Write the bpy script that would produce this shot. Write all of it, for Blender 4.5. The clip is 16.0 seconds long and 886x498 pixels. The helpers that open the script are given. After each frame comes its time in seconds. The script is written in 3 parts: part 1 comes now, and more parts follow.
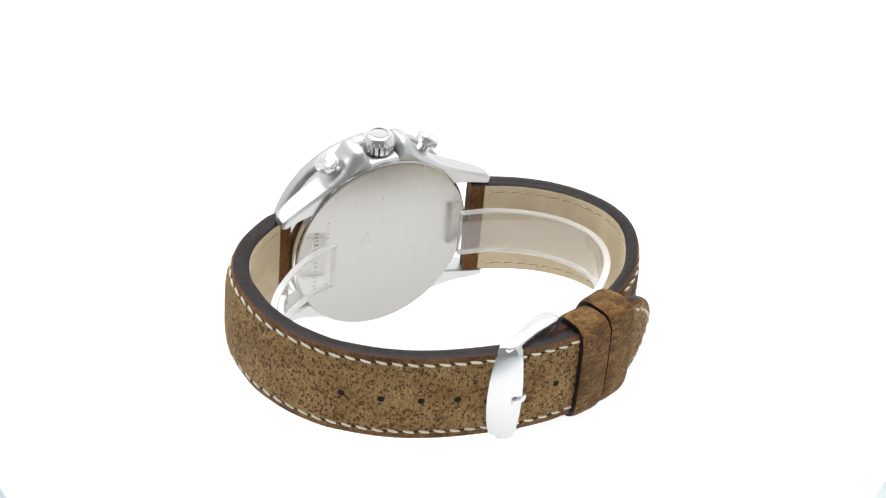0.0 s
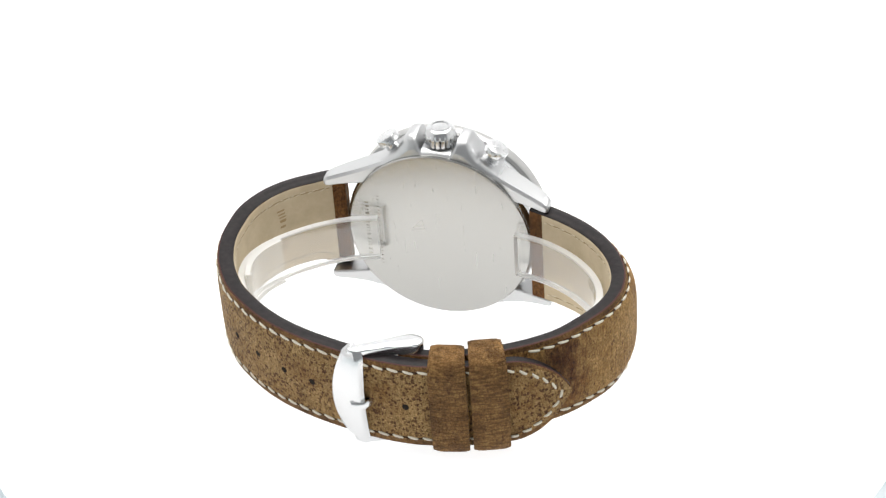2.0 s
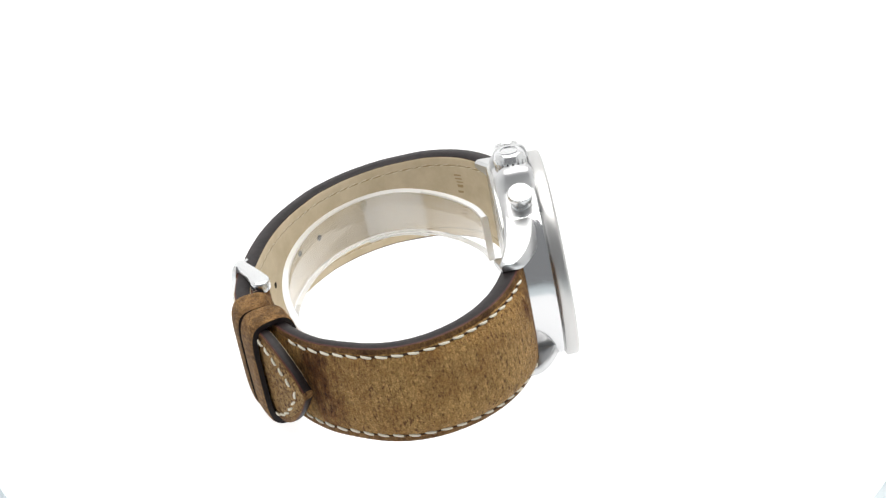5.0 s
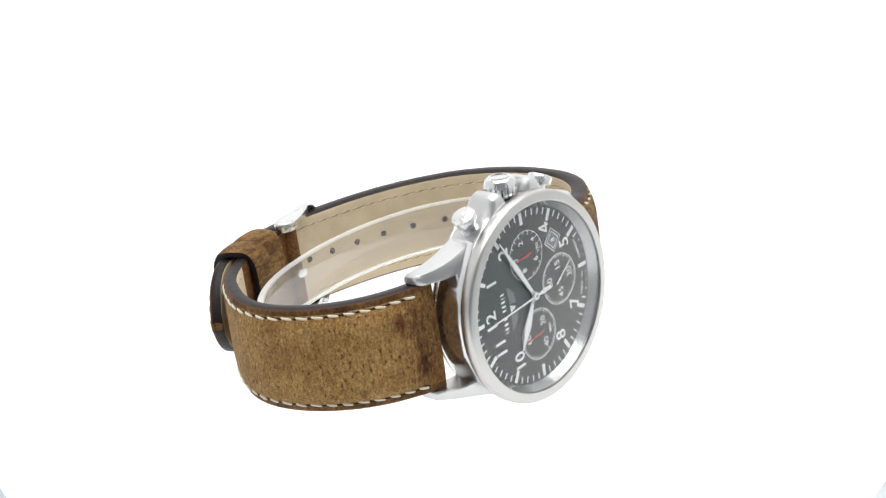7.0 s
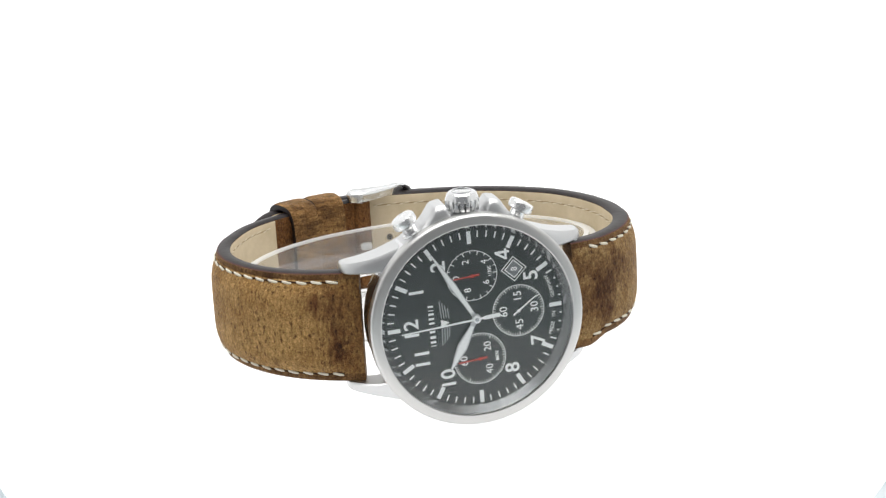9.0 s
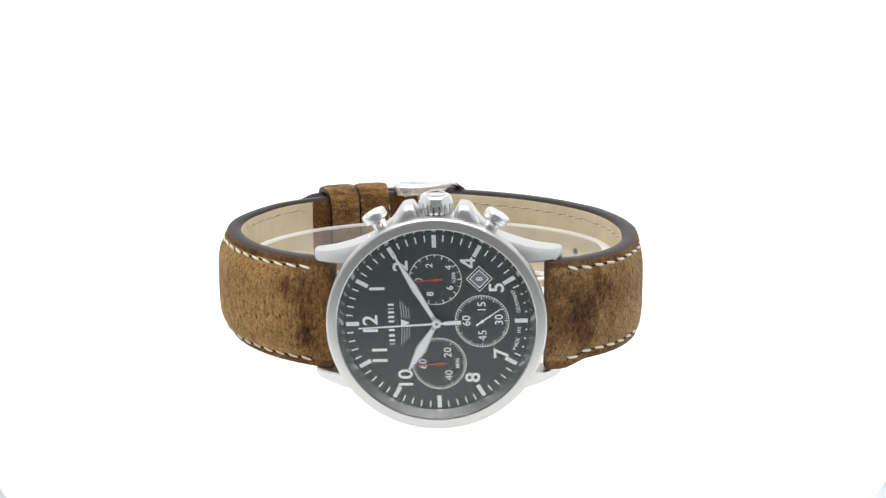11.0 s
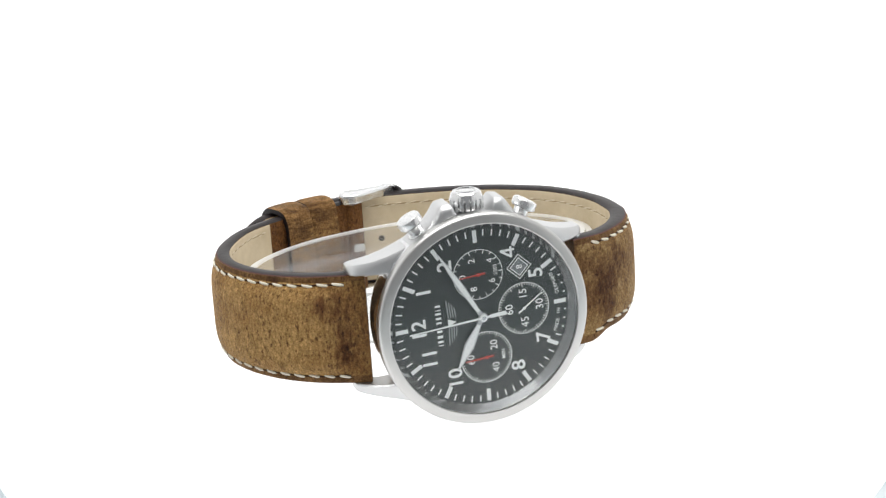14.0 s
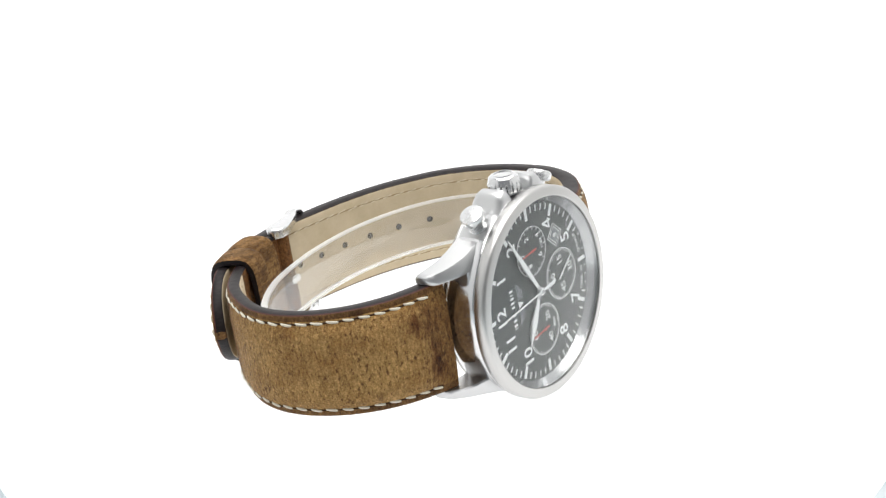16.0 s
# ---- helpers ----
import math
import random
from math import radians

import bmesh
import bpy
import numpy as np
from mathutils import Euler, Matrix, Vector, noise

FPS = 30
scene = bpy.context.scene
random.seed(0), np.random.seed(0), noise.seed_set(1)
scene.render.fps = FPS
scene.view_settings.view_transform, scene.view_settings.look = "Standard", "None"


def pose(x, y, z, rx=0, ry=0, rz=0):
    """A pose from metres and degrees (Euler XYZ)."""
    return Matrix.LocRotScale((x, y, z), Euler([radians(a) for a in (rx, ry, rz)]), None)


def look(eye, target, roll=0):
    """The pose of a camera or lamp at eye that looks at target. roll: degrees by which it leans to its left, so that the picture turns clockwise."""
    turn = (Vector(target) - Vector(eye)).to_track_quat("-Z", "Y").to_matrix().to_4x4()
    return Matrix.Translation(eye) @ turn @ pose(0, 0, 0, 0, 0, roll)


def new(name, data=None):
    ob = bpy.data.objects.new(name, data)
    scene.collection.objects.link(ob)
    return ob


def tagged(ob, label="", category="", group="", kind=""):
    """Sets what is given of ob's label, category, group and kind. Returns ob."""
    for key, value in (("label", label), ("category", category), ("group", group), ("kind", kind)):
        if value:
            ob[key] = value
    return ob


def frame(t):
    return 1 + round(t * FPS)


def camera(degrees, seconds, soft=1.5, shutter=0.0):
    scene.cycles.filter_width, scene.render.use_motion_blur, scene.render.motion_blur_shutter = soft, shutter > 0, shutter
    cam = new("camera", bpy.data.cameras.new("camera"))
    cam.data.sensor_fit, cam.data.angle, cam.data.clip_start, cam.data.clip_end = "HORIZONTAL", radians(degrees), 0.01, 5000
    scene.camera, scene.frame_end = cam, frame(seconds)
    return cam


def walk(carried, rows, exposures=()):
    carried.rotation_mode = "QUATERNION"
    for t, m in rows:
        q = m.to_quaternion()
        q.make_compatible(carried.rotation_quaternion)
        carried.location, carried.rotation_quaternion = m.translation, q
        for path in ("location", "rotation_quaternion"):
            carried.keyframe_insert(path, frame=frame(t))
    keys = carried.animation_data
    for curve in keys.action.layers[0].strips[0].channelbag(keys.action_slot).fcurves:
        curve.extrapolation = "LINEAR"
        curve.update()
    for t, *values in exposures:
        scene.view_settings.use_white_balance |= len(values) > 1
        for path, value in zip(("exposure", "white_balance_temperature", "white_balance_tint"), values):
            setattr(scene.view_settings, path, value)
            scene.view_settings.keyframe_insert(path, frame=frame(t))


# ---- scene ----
cam = camera(23.73, 16.0, soft=1.33)
EYE = Vector((0.0, -0.3824, 0.2166))
walk(cam, [(0.0, look(EYE, EYE + Vector((0.00664, 0.89469, -0.44663)), -0.685)),
           (16.0, look(EYE, EYE + Vector((0.00664, 0.89469, -0.44663)), -0.685))])

# turntable angle in degrees, second by second
TURN = [(0.0, 207.2), (0.5, 196.4), (1.0, 184.3), (1.5, 173.5), (2.0, 161.7), (2.5, 150.9), (3.0, 139.1),
        (3.5, 128.1), (4.0, 116.2), (4.2, 111.6), (4.75, 98.9), (5.3, 86.2), (5.8, 74.6), (6.3, 63.3),
        (6.5, 58.8), (7.0, 47.6), (7.5, 37.7), (8.0, 28.3), (8.5, 20.8), (9.0, 13.6), (9.5, 8.0),
        (10.0, 2.5), (10.2, 0.7), (10.75, -3.0), (11.3, -4.7), (11.8, -4.1), (12.3, -1.6), (12.5, 0.0),
        (13.0, 4.8), (13.5, 10.0), (14.0, 16.7), (14.5, 23.7), (15.0, 32.3), (15.5, 41.5), (16.0, 52.7)]

# ---- light ----
world = bpy.data.worlds.new("room")
world.use_nodes = True
world.node_tree.nodes["Background"].inputs[0].default_value = (0.96, 0.98, 1.0, 1)
world.node_tree.nodes["Background"].inputs[1].default_value = 0.29
scene.world = world
scene.view_settings.exposure = 0.0


def softbox(name, eye, target, sx, sy, watts):
    lamp = bpy.data.lights.new(name, "AREA")
    lamp.shape, lamp.size, lamp.size_y, lamp.energy = "RECTANGLE", sx, sy, watts
    lamp.color = (1.0, 0.985, 0.96)
    ob = new(name, lamp)
    ob.matrix_basis = look(eye, target)
    return ob


softbox("softbox_top", (0.0, 0.05, 0.62), (0, 0, 0), 0.7, 0.6, 5.3)

# ---- materials ----


def mat(name, color, rough=0.5, metal=0.0):
    m = bpy.data.materials.new(name)
    m.use_nodes = True
    b = m.node_tree.nodes["Principled BSDF"]
    b.inputs["Base Color"].default_value = (*color, 1)
    b.inputs["Roughness"].default_value = rough
    b.inputs["Metallic"].default_value = metal
    return m


def node(m, kind, **inputs):
    n = m.node_tree.nodes.new(kind)
    for k, v in inputs.items():
        n.inputs[k.replace("_", " ")].default_value = v
    return n


def link(m, a, i, b, j):
    m.node_tree.links.new(a.outputs[i], b.inputs[j])


def noise_tex(m, scale, detail=3.0, rough=0.55, stretch=(1, 1, 1), coord="Object"):
    tc = m.node_tree.nodes.new("ShaderNodeTexCoord")
    mp = m.node_tree.nodes.new("ShaderNodeMapping")
    mp.inputs["Scale"].default_value = stretch
    n = node(m, "ShaderNodeTexNoise", Scale=scale, Detail=detail, Roughness=rough)
    link(m, tc, coord, mp, 0)
    link(m, mp, 0, n, "Vector")
    return n


def ramp(m, stops):
    r = m.node_tree.nodes.new("ShaderNodeValToRGB")
    while len(r.color_ramp.elements) < len(stops):
        r.color_ramp.elements.new(0.5)
    for e, (p, c) in zip(r.color_ramp.elements, stops):
        e.position, e.color = p, (*c, 1)
    return r


def mixed(m, kind, fac_node, fac_out, a, b):
    x = m.node_tree.nodes.new("ShaderNodeMix")
    x.data_type, x.blend_type = "RGBA", kind
    if fac_node is None:
        x.inputs[0].default_value = fac_out
    else:
        link(m, fac_node, fac_out, x, 0)
    for sock, v in ((6, a), (7, b)):
        if isinstance(v, tuple):
            x.inputs[sock].default_value = (*v, 1)
        else:
            m.node_tree.links.new(v, x.inputs[sock])
    return x.outputs[2]


def bump(m, height, strength, dist):
    b = node(m, "ShaderNodeBump", Strength=strength, Distance=dist)
    m.node_tree.links.new(height, b.inputs["Height"])
    link(m, b, 0, m.node_tree.nodes["Principled BSDF"], "Normal")


def leather(name, light, mid, dark, spots=0.5, cell=900, wrinkle=0.0, dots=0.0, stain=0.47, patches=(), fold=(1.7, 1.7, 0.5)):
    """Vintage leather: tan ground, darker clouds, small dark pores and creases."""
    m = mat(name, mid, 0.62)
    p = m.node_tree.nodes["Principled BSDF"]
    cloud = noise_tex(m, 130, 6, 0.7)
    r1 = ramp(m, [(0.36, mid), (0.58, light)])
    link(m, cloud, 0, r1, 0)
    smudge = noise_tex(m, 85, 6, 0.68, (1, 1, 0.6))
    r2 = ramp(m, [(stain, (0, 0, 0)), (0.70, (0.85, 0.85, 0.85))])
    link(m, smudge, 0, r2, 0)
    pores = noise_tex(m, 1500, 4, 0.62, (1, 1, 0.5))
    density = noise_tex(m, 260, 2, 0.5)
    add = node(m, "ShaderNodeMath")
    add.operation = "MULTIPLY_ADD"
    add.inputs[1].default_value = 0.22
    link(m, density, 0, add, 0)
    link(m, pores, 0, add, 2)
    r3 = ramp(m, [(0.70 - 0.045 * spots, (0, 0, 0)), (0.78 - 0.045 * spots, (0.8, 0.8, 0.8))])
    link(m, add, 0, r3, 0)
    fine = noise_tex(m, 2600, 5, 0.7, (1, 1, 0.6))
    dot = None
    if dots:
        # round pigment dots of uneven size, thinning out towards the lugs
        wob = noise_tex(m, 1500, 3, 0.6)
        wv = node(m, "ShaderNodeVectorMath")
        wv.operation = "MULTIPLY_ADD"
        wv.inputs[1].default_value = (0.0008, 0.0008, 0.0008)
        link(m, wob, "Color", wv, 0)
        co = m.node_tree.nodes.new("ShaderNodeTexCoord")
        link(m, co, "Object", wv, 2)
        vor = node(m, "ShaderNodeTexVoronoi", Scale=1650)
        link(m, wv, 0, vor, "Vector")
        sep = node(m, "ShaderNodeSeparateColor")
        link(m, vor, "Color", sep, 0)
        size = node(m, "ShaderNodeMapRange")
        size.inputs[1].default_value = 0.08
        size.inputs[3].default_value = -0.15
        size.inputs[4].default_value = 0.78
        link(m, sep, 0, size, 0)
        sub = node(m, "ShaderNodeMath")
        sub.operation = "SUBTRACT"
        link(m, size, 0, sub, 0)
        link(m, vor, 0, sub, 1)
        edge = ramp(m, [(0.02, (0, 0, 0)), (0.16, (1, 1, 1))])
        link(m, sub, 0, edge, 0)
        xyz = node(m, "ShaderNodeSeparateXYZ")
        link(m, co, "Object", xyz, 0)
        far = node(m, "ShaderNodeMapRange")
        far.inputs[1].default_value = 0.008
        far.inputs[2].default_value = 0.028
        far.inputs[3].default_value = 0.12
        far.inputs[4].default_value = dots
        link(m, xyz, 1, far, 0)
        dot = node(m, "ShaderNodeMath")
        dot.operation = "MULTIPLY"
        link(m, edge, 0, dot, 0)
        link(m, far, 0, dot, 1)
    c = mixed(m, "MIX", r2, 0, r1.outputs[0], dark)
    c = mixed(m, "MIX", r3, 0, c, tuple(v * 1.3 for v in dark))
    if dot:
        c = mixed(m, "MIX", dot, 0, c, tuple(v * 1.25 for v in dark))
    r4 = ramp(m, [(0.34, (0.62, 0.58, 0.54)), (0.66, (1.32, 1.32, 1.32))])
    link(m, fine, 0, r4, 0)
    c = mixed(m, "MULTIPLY", None, 1.0, c, r4.outputs[0])
    if wrinkle:
        folds = noise_tex(m, 900, 4, 0.6, fold)
        r5 = ramp(m, [(0.4, (0.62, 0.6, 0.58)), (0.6, (1.25, 1.25, 1.25))])
        link(m, folds, 0, r5, 0)
        c = mixed(m, "MULTIPLY", None, wrinkle, c, r5.outputs[0])
    ragged = noise_tex(m, 330, 6, 0.72, (1, 1, 0.55))
    for x, y, z, r, amount in patches:
        # a dark patch with a ragged rim
        co = m.node_tree.nodes.new("ShaderNodeTexCoord")
        away = node(m, "ShaderNodeVectorMath")
        away.operation = "DISTANCE"
        away.inputs[1].default_value = (x * 0.001, y * 0.001, z * 0.001)
        link(m, co, "Object", away, 0)
        torn = node(m, "ShaderNodeMath")
        torn.operation = "MULTIPLY_ADD"
        torn.inputs[1].default_value = -0.018
        link(m, ragged, 0, torn, 0)
        link(m, away, "Value", torn, 2)
        rim = node(m, "ShaderNodeMapRange")
        rim.interpolation_type = "SMOOTHSTEP"
        rim.inputs[1].default_value = r * 0.001 - 0.009
        rim.inputs[2].default_value = r * 0.0001 - 0.0105
        rim.inputs[3].default_value = 0.0
        rim.inputs[4].default_value = amount
        link(m, torn, 0, rim, 0)
        c = mixed(m, "MULTIPLY", rim, 0, c, (0.36, 0.25, 0.22))
    warp = noise_tex(m, 900, 3, 0.6)
    mixv = node(m, "ShaderNodeVectorMath")
    mixv.operation = "MULTIPLY_ADD"
    mixv.inputs[1].default_value = (0.0011, 0.0011, 0.0011)
    link(m, warp, "Color", mixv, 0)
    tc = m.node_tree.nodes.new("ShaderNodeTexCoord")
    link(m, tc, "Object", mixv, 2)
    cells = node(m, "ShaderNodeTexVoronoi", Scale=cell)
    cells.feature = "DISTANCE_TO_EDGE"
    link(m, mixv, 0, cells, "Vector")
    crease = ramp(m, [(0.0, (0.36, 0.30, 0.26)), (0.2, (1, 1, 1))])
    link(m, cells, 0, crease, 0)
    c = mixed(m, "MULTIPLY", None, 0.52 if dots > 0.5 else 0.42, c, crease.outputs[0])
    m.node_tree.links.new(c, p.inputs["Base Color"])
    grain = noise_tex(m, 2600, 4, 0.65, (1, 1, 1.6))
    height = node(m, "ShaderNodeMath")
    height.operation = "MULTIPLY_ADD"
    height.inputs[1].default_value = 0.35
    link(m, crease, 0, height, 0)
    link(m, grain, 0, height, 2)
    bump(m, height.outputs[0], 0.9, 0.0006)
    p.inputs["Specular IOR Level"].default_value = 0.14
    return m


LEATHER = leather("vintage_leather", (0.54, 0.334, 0.125), (0.375, 0.207, 0.071), (0.085, 0.038, 0.017), 0.30, 1700, 0.5, 0.30, 0.60,
                  ((-28.9, 8.5, 4.6, 5.5, 0.9), (-26.4, 7.5, -3.3, 5, 0.85), (-25.9, 7, -6.5, 4, 0.85), (-22.0, 6.5, -4.0, 13, 0.6), (-24.0, 7, 6.0, 10, 0.6),
                   (-36.5, 49.0, 2.5, 9, 0.95), (-37.0, 48.8, 8.0, 7, 0.9), (-37.5, 48, -4.5, 7, 0.9)))
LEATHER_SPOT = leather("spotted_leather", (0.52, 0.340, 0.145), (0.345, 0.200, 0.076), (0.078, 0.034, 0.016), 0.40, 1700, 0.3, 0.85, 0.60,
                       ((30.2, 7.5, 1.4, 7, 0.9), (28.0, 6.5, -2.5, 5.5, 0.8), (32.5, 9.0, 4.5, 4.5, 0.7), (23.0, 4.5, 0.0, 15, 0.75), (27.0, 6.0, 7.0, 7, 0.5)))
# darker leather for the strap border outside the stitches
LEATHER_RIM = leather("darker_border_leather", (0.32, 0.180, 0.072), (0.21, 0.112, 0.042), (0.065, 0.030, 0.014), 0.3, 1700, 0.4)
LEATHER_LOOP = leather("loop_leather", (0.33, 0.188, 0.071), (0.21, 0.112, 0.040), (0.085, 0.042, 0.018), 0.1, 1700, 1.0, fold=(0.45, 0.45, 2.6))
LEATHER_FOLD = leather("suede_fold", (0.25, 0.118, 0.040), (0.17, 0.075, 0.024), (0.07, 0.030, 0.012), 0.5)

EDGE = mat("edge_paint", (0.03, 0.024, 0.026), 0.42)
EDGE.node_tree.nodes["Principled BSDF"].inputs["Specular IOR Level"].default_value = 0.22
n_ = noise_tex(EDGE, 700, 3, 0.5, (1, 1, 6))
r_ = ramp(EDGE, [(0.35, (0.008, 0.0055, 0.006)), (0.7, (0.019, 0.0135, 0.014))])
link(EDGE, n_, 0, r_, 0)
link(EDGE, r_, 0, EDGE.node_tree.nodes["Principled BSDF"], "Base Color")
bump(EDGE, n_.outputs[0], 0.25, 0.0002)

EDGE_RED = mat("edge_seam_line", (0.075, 0.026, 0.020), 0.5)
LINING = mat("nubuck_lining", (0.52, 0.42, 0.26), 0.75)
n_ = noise_tex(LINING, 160, 5, 0.65)
r_ = ramp(LINING, [(0.3, (0.50, 0.41, 0.265)), (0.7, (0.63, 0.53, 0.37))])
link(LINING, n_, 0, r_, 0)
link(LINING, r_, 0, LINING.node_tree.nodes["Principled BSDF"], "Base Color")
n_ = noise_tex(LINING, 3000, 3)
bump(LINING, n_.outputs[0], 0.2, 0.0001)

STAMP = mat("brown_stamp", (0.34, 0.24, 0.13), 0.8)
THREAD = mat("cream_thread", (0.72, 0.67, 0.55), 0.8)
CHANNEL_SHADE = mat("stitch_groove_shade", (0.045, 0.022, 0.010), 0.8)
THREAD_IN = mat("beige_thread", (0.66, 0.58, 0.44), 0.85)
GROOVE_SHADE = mat("lining_groove_shade", (0.30, 0.22, 0.12), 0.85)
n_ = noise_tex(THREAD, 6000, 2, 0.5)
bump(THREAD, n_.outputs[0], 0.4, 0.0001)


def steel(name, color, rough, stretch, depth=0.08, scale=900, vary=0.3):
    m = mat(name, color, rough, 1.0)
    n = noise_tex(m, scale, 4, 0.6, stretch)
    r = node(m, "ShaderNodeMapRange", To_Min=rough * (1 - vary), To_Max=rough * (1 + vary))
    link(m, n, 0, r, 0)
    link(m, r, 0, m.node_tree.nodes["Principled BSDF"], "Roughness")
    bump(m, n.outputs[0], depth, 0.00005)
    return m


BRUSHED = steel("brushed_steel", (0.58, 0.577, 0.568), 0.33, (1, 12, 1))
SATIN = steel("satin_steel", (0.62, 0.625, 0.63), 0.36, (1, 1, 1), 0.006)
CASE = steel("case_steel", (0.72, 0.725, 0.735), 0.14, (1, 1, 1), 0.04)
POLISHED = steel("polished_steel", (0.73, 0.735, 0.74), 0.19, (1, 1, 1), 0.03)
BACK = steel("case_back_steel", (0.49, 0.485, 0.465), 0.25, (9, 1, 1), 0.004, 120, 0.3)
ENGRAVED = mat("engraving", (0.36, 0.34, 0.29), 0.5, 0.8)
ETCHED = mat("light_etching", (0.50, 0.49, 0.46), 0.4, 1.0)
RING = mat("rehaut_metal", (0.52, 0.525, 0.535), 0.22, 1.0)
BUCKLE = steel("buckle_steel", (0.74, 0.745, 0.75), 0.24, (1, 1, 1), 0.03)
PUSHER = steel("pusher_steel", (0.76, 0.765, 0.77), 0.27, (1, 1, 1), 0.03)

DIAL = mat("dial_lacquer", (0.024, 0.032, 0.032), 0.45)
n_ = noise_tex(DIAL, 4000, 2)
bump(DIAL, n_.outputs[0], 0.08, 0.00005)
LUME = mat("white_print", (0.86, 0.88, 0.88), 0.5)
GREY = mat("grey_print", (0.30, 0.32, 0.33), 0.5)
DATE = mat("date_grey", (0.16, 0.175, 0.185), 0.5)
RED = mat("red_lacquer", (0.55, 0.06, 0.045), 0.4)
WHITE_PAINT = mat("white_lacquer", (0.84, 0.86, 0.86), 0.35)
HAND_RIM = mat("hand_steel", (0.50, 0.51, 0.52), 0.3, 1.0)
HOLE = mat("hole_shadow", (0.02, 0.014, 0.01), 0.9)
for dull in (EDGE_RED, CHANNEL_SHADE, HOLE):
    dull.node_tree.nodes["Principled BSDF"].inputs["Specular IOR Level"].default_value = 0.2


def film(name, tint, rough, edge_gloss, gloss_least=0.09):
    """Thin clear plastic: light passes straight, gloss rises at grazing angles."""
    m = bpy.data.materials.new(name)
    m.use_nodes = True
    t = m.node_tree
    t.nodes.remove(t.nodes["Principled BSDF"])
    clear = t.nodes.new("ShaderNodeBsdfTransparent")
    clear.inputs[0].default_value = (*tint, 1)
    gloss = t.nodes.new("ShaderNodeBsdfGlossy")
    gloss.inputs["Roughness"].default_value = rough
    gloss.inputs["Color"].default_value = (1, 1, 1, 1)
    face = t.nodes.new("ShaderNodeLayerWeight")
    face.inputs[0].default_value = 0.5
    power = node(m, "ShaderNodeMath")
    power.operation = "POWER"
    power.inputs[1].default_value = 3.5
    link(m, face, "Facing", power, 0)
    amount = node(m, "ShaderNodeMapRange", To_Min=gloss_least, To_Max=edge_gloss)
    link(m, power, 0, amount, 0)
    mix = t.nodes.new("ShaderNodeMixShader")
    link(m, amount, 0, mix, 0)
    link(m, clear, 0, mix, 1)
    link(m, gloss, 0, mix, 2)
    link(m, mix, 0, t.nodes["Material Output"], 0)
    return m


CLEAR = film("clear_plastic", (0.955, 0.955, 0.95), 0.06, 0.55)
CRYSTAL = film("mineral_crystal", (0.985, 0.99, 0.99), 0.01, 0.5, 0.022)
FROST = mat("cut_plastic_edge", (0.93, 0.94, 0.94), 0.35)
FROST.node_tree.nodes["Principled BSDF"].inputs["Transmission Weight"].default_value = 0.6


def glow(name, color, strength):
    """White surface with emission added to blow it out and wash away shadows."""
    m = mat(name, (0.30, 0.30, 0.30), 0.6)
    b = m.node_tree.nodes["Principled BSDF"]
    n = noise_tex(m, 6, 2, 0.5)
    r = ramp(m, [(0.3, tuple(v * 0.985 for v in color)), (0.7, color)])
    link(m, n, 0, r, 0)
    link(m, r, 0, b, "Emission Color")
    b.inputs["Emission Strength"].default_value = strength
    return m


# added glow: backdrop and platter clip to white, contact shadows fade
SHEET = glow("glowing_backdrop_sheet", (1.0, 1.0, 1.0), 0.82)
ACRYLIC = glow("glowing_acrylic", (1.0, 1.0, 1.0), 0.93)
TABLE = mat("pale_table", (0.60, 0.66, 0.70), 0.6)
n_ = noise_tex(TABLE, 40, 3)
r_ = ramp(TABLE, [(0.3, (0.66, 0.73, 0.76)), (0.7, (0.72, 0.78, 0.80))])
link(TABLE, n_, 0, r_, 0)
link(TABLE, r_, 0, TABLE.node_tree.nodes["Principled BSDF"], "Base Color")
CLOTH = mat("pale_cloth", (0.70, 0.70, 0.70), 0.9)
n_ = noise_tex(CLOTH, 900, 2)
bump(CLOTH, n_.outputs[0], 0.2, 0.0004)
BASE = mat("base_plastic", (0.7, 0.72, 0.74), 0.4)

# ---- building helpers; watch shapes are in millimetres in the watch's own frame:
# x from twelve to six o'clock, y from dial to case back, z towards the crown ----
MM = 0.001
SEAT = pose(0.00308, -0.02460, 0.02230, -9.78, 0, 1.40)
DIAL_TURN = pose(0, 0, 0, 0, -1.7, 0)


def part(name, bm, material, parent, label="", smooth=True, scale=MM, seat=None):
    """Links a bmesh as one mesh object under a thing or a part."""
    me = bpy.data.meshes.new(name)
    if scale != 1:
        bmesh.ops.scale(bm, vec=(scale,) * 3, verts=bm.verts)
    for f in bm.faces:
        f.smooth = smooth
    bm.to_mesh(me)
    bm.free()
    for m in material if isinstance(material, (list, tuple)) else [material]:
        me.materials.append(m)
    if smooth:
        me.set_sharp_from_angle(angle=radians(38))
    ob = new(name, me)
    ob.parent = parent
    if seat is not None:
        ob.matrix_basis = seat
    elif parent is not None and parent.type == "EMPTY":
        ob.matrix_basis = SEAT
    if label:
        tagged(ob, label)
    return ob


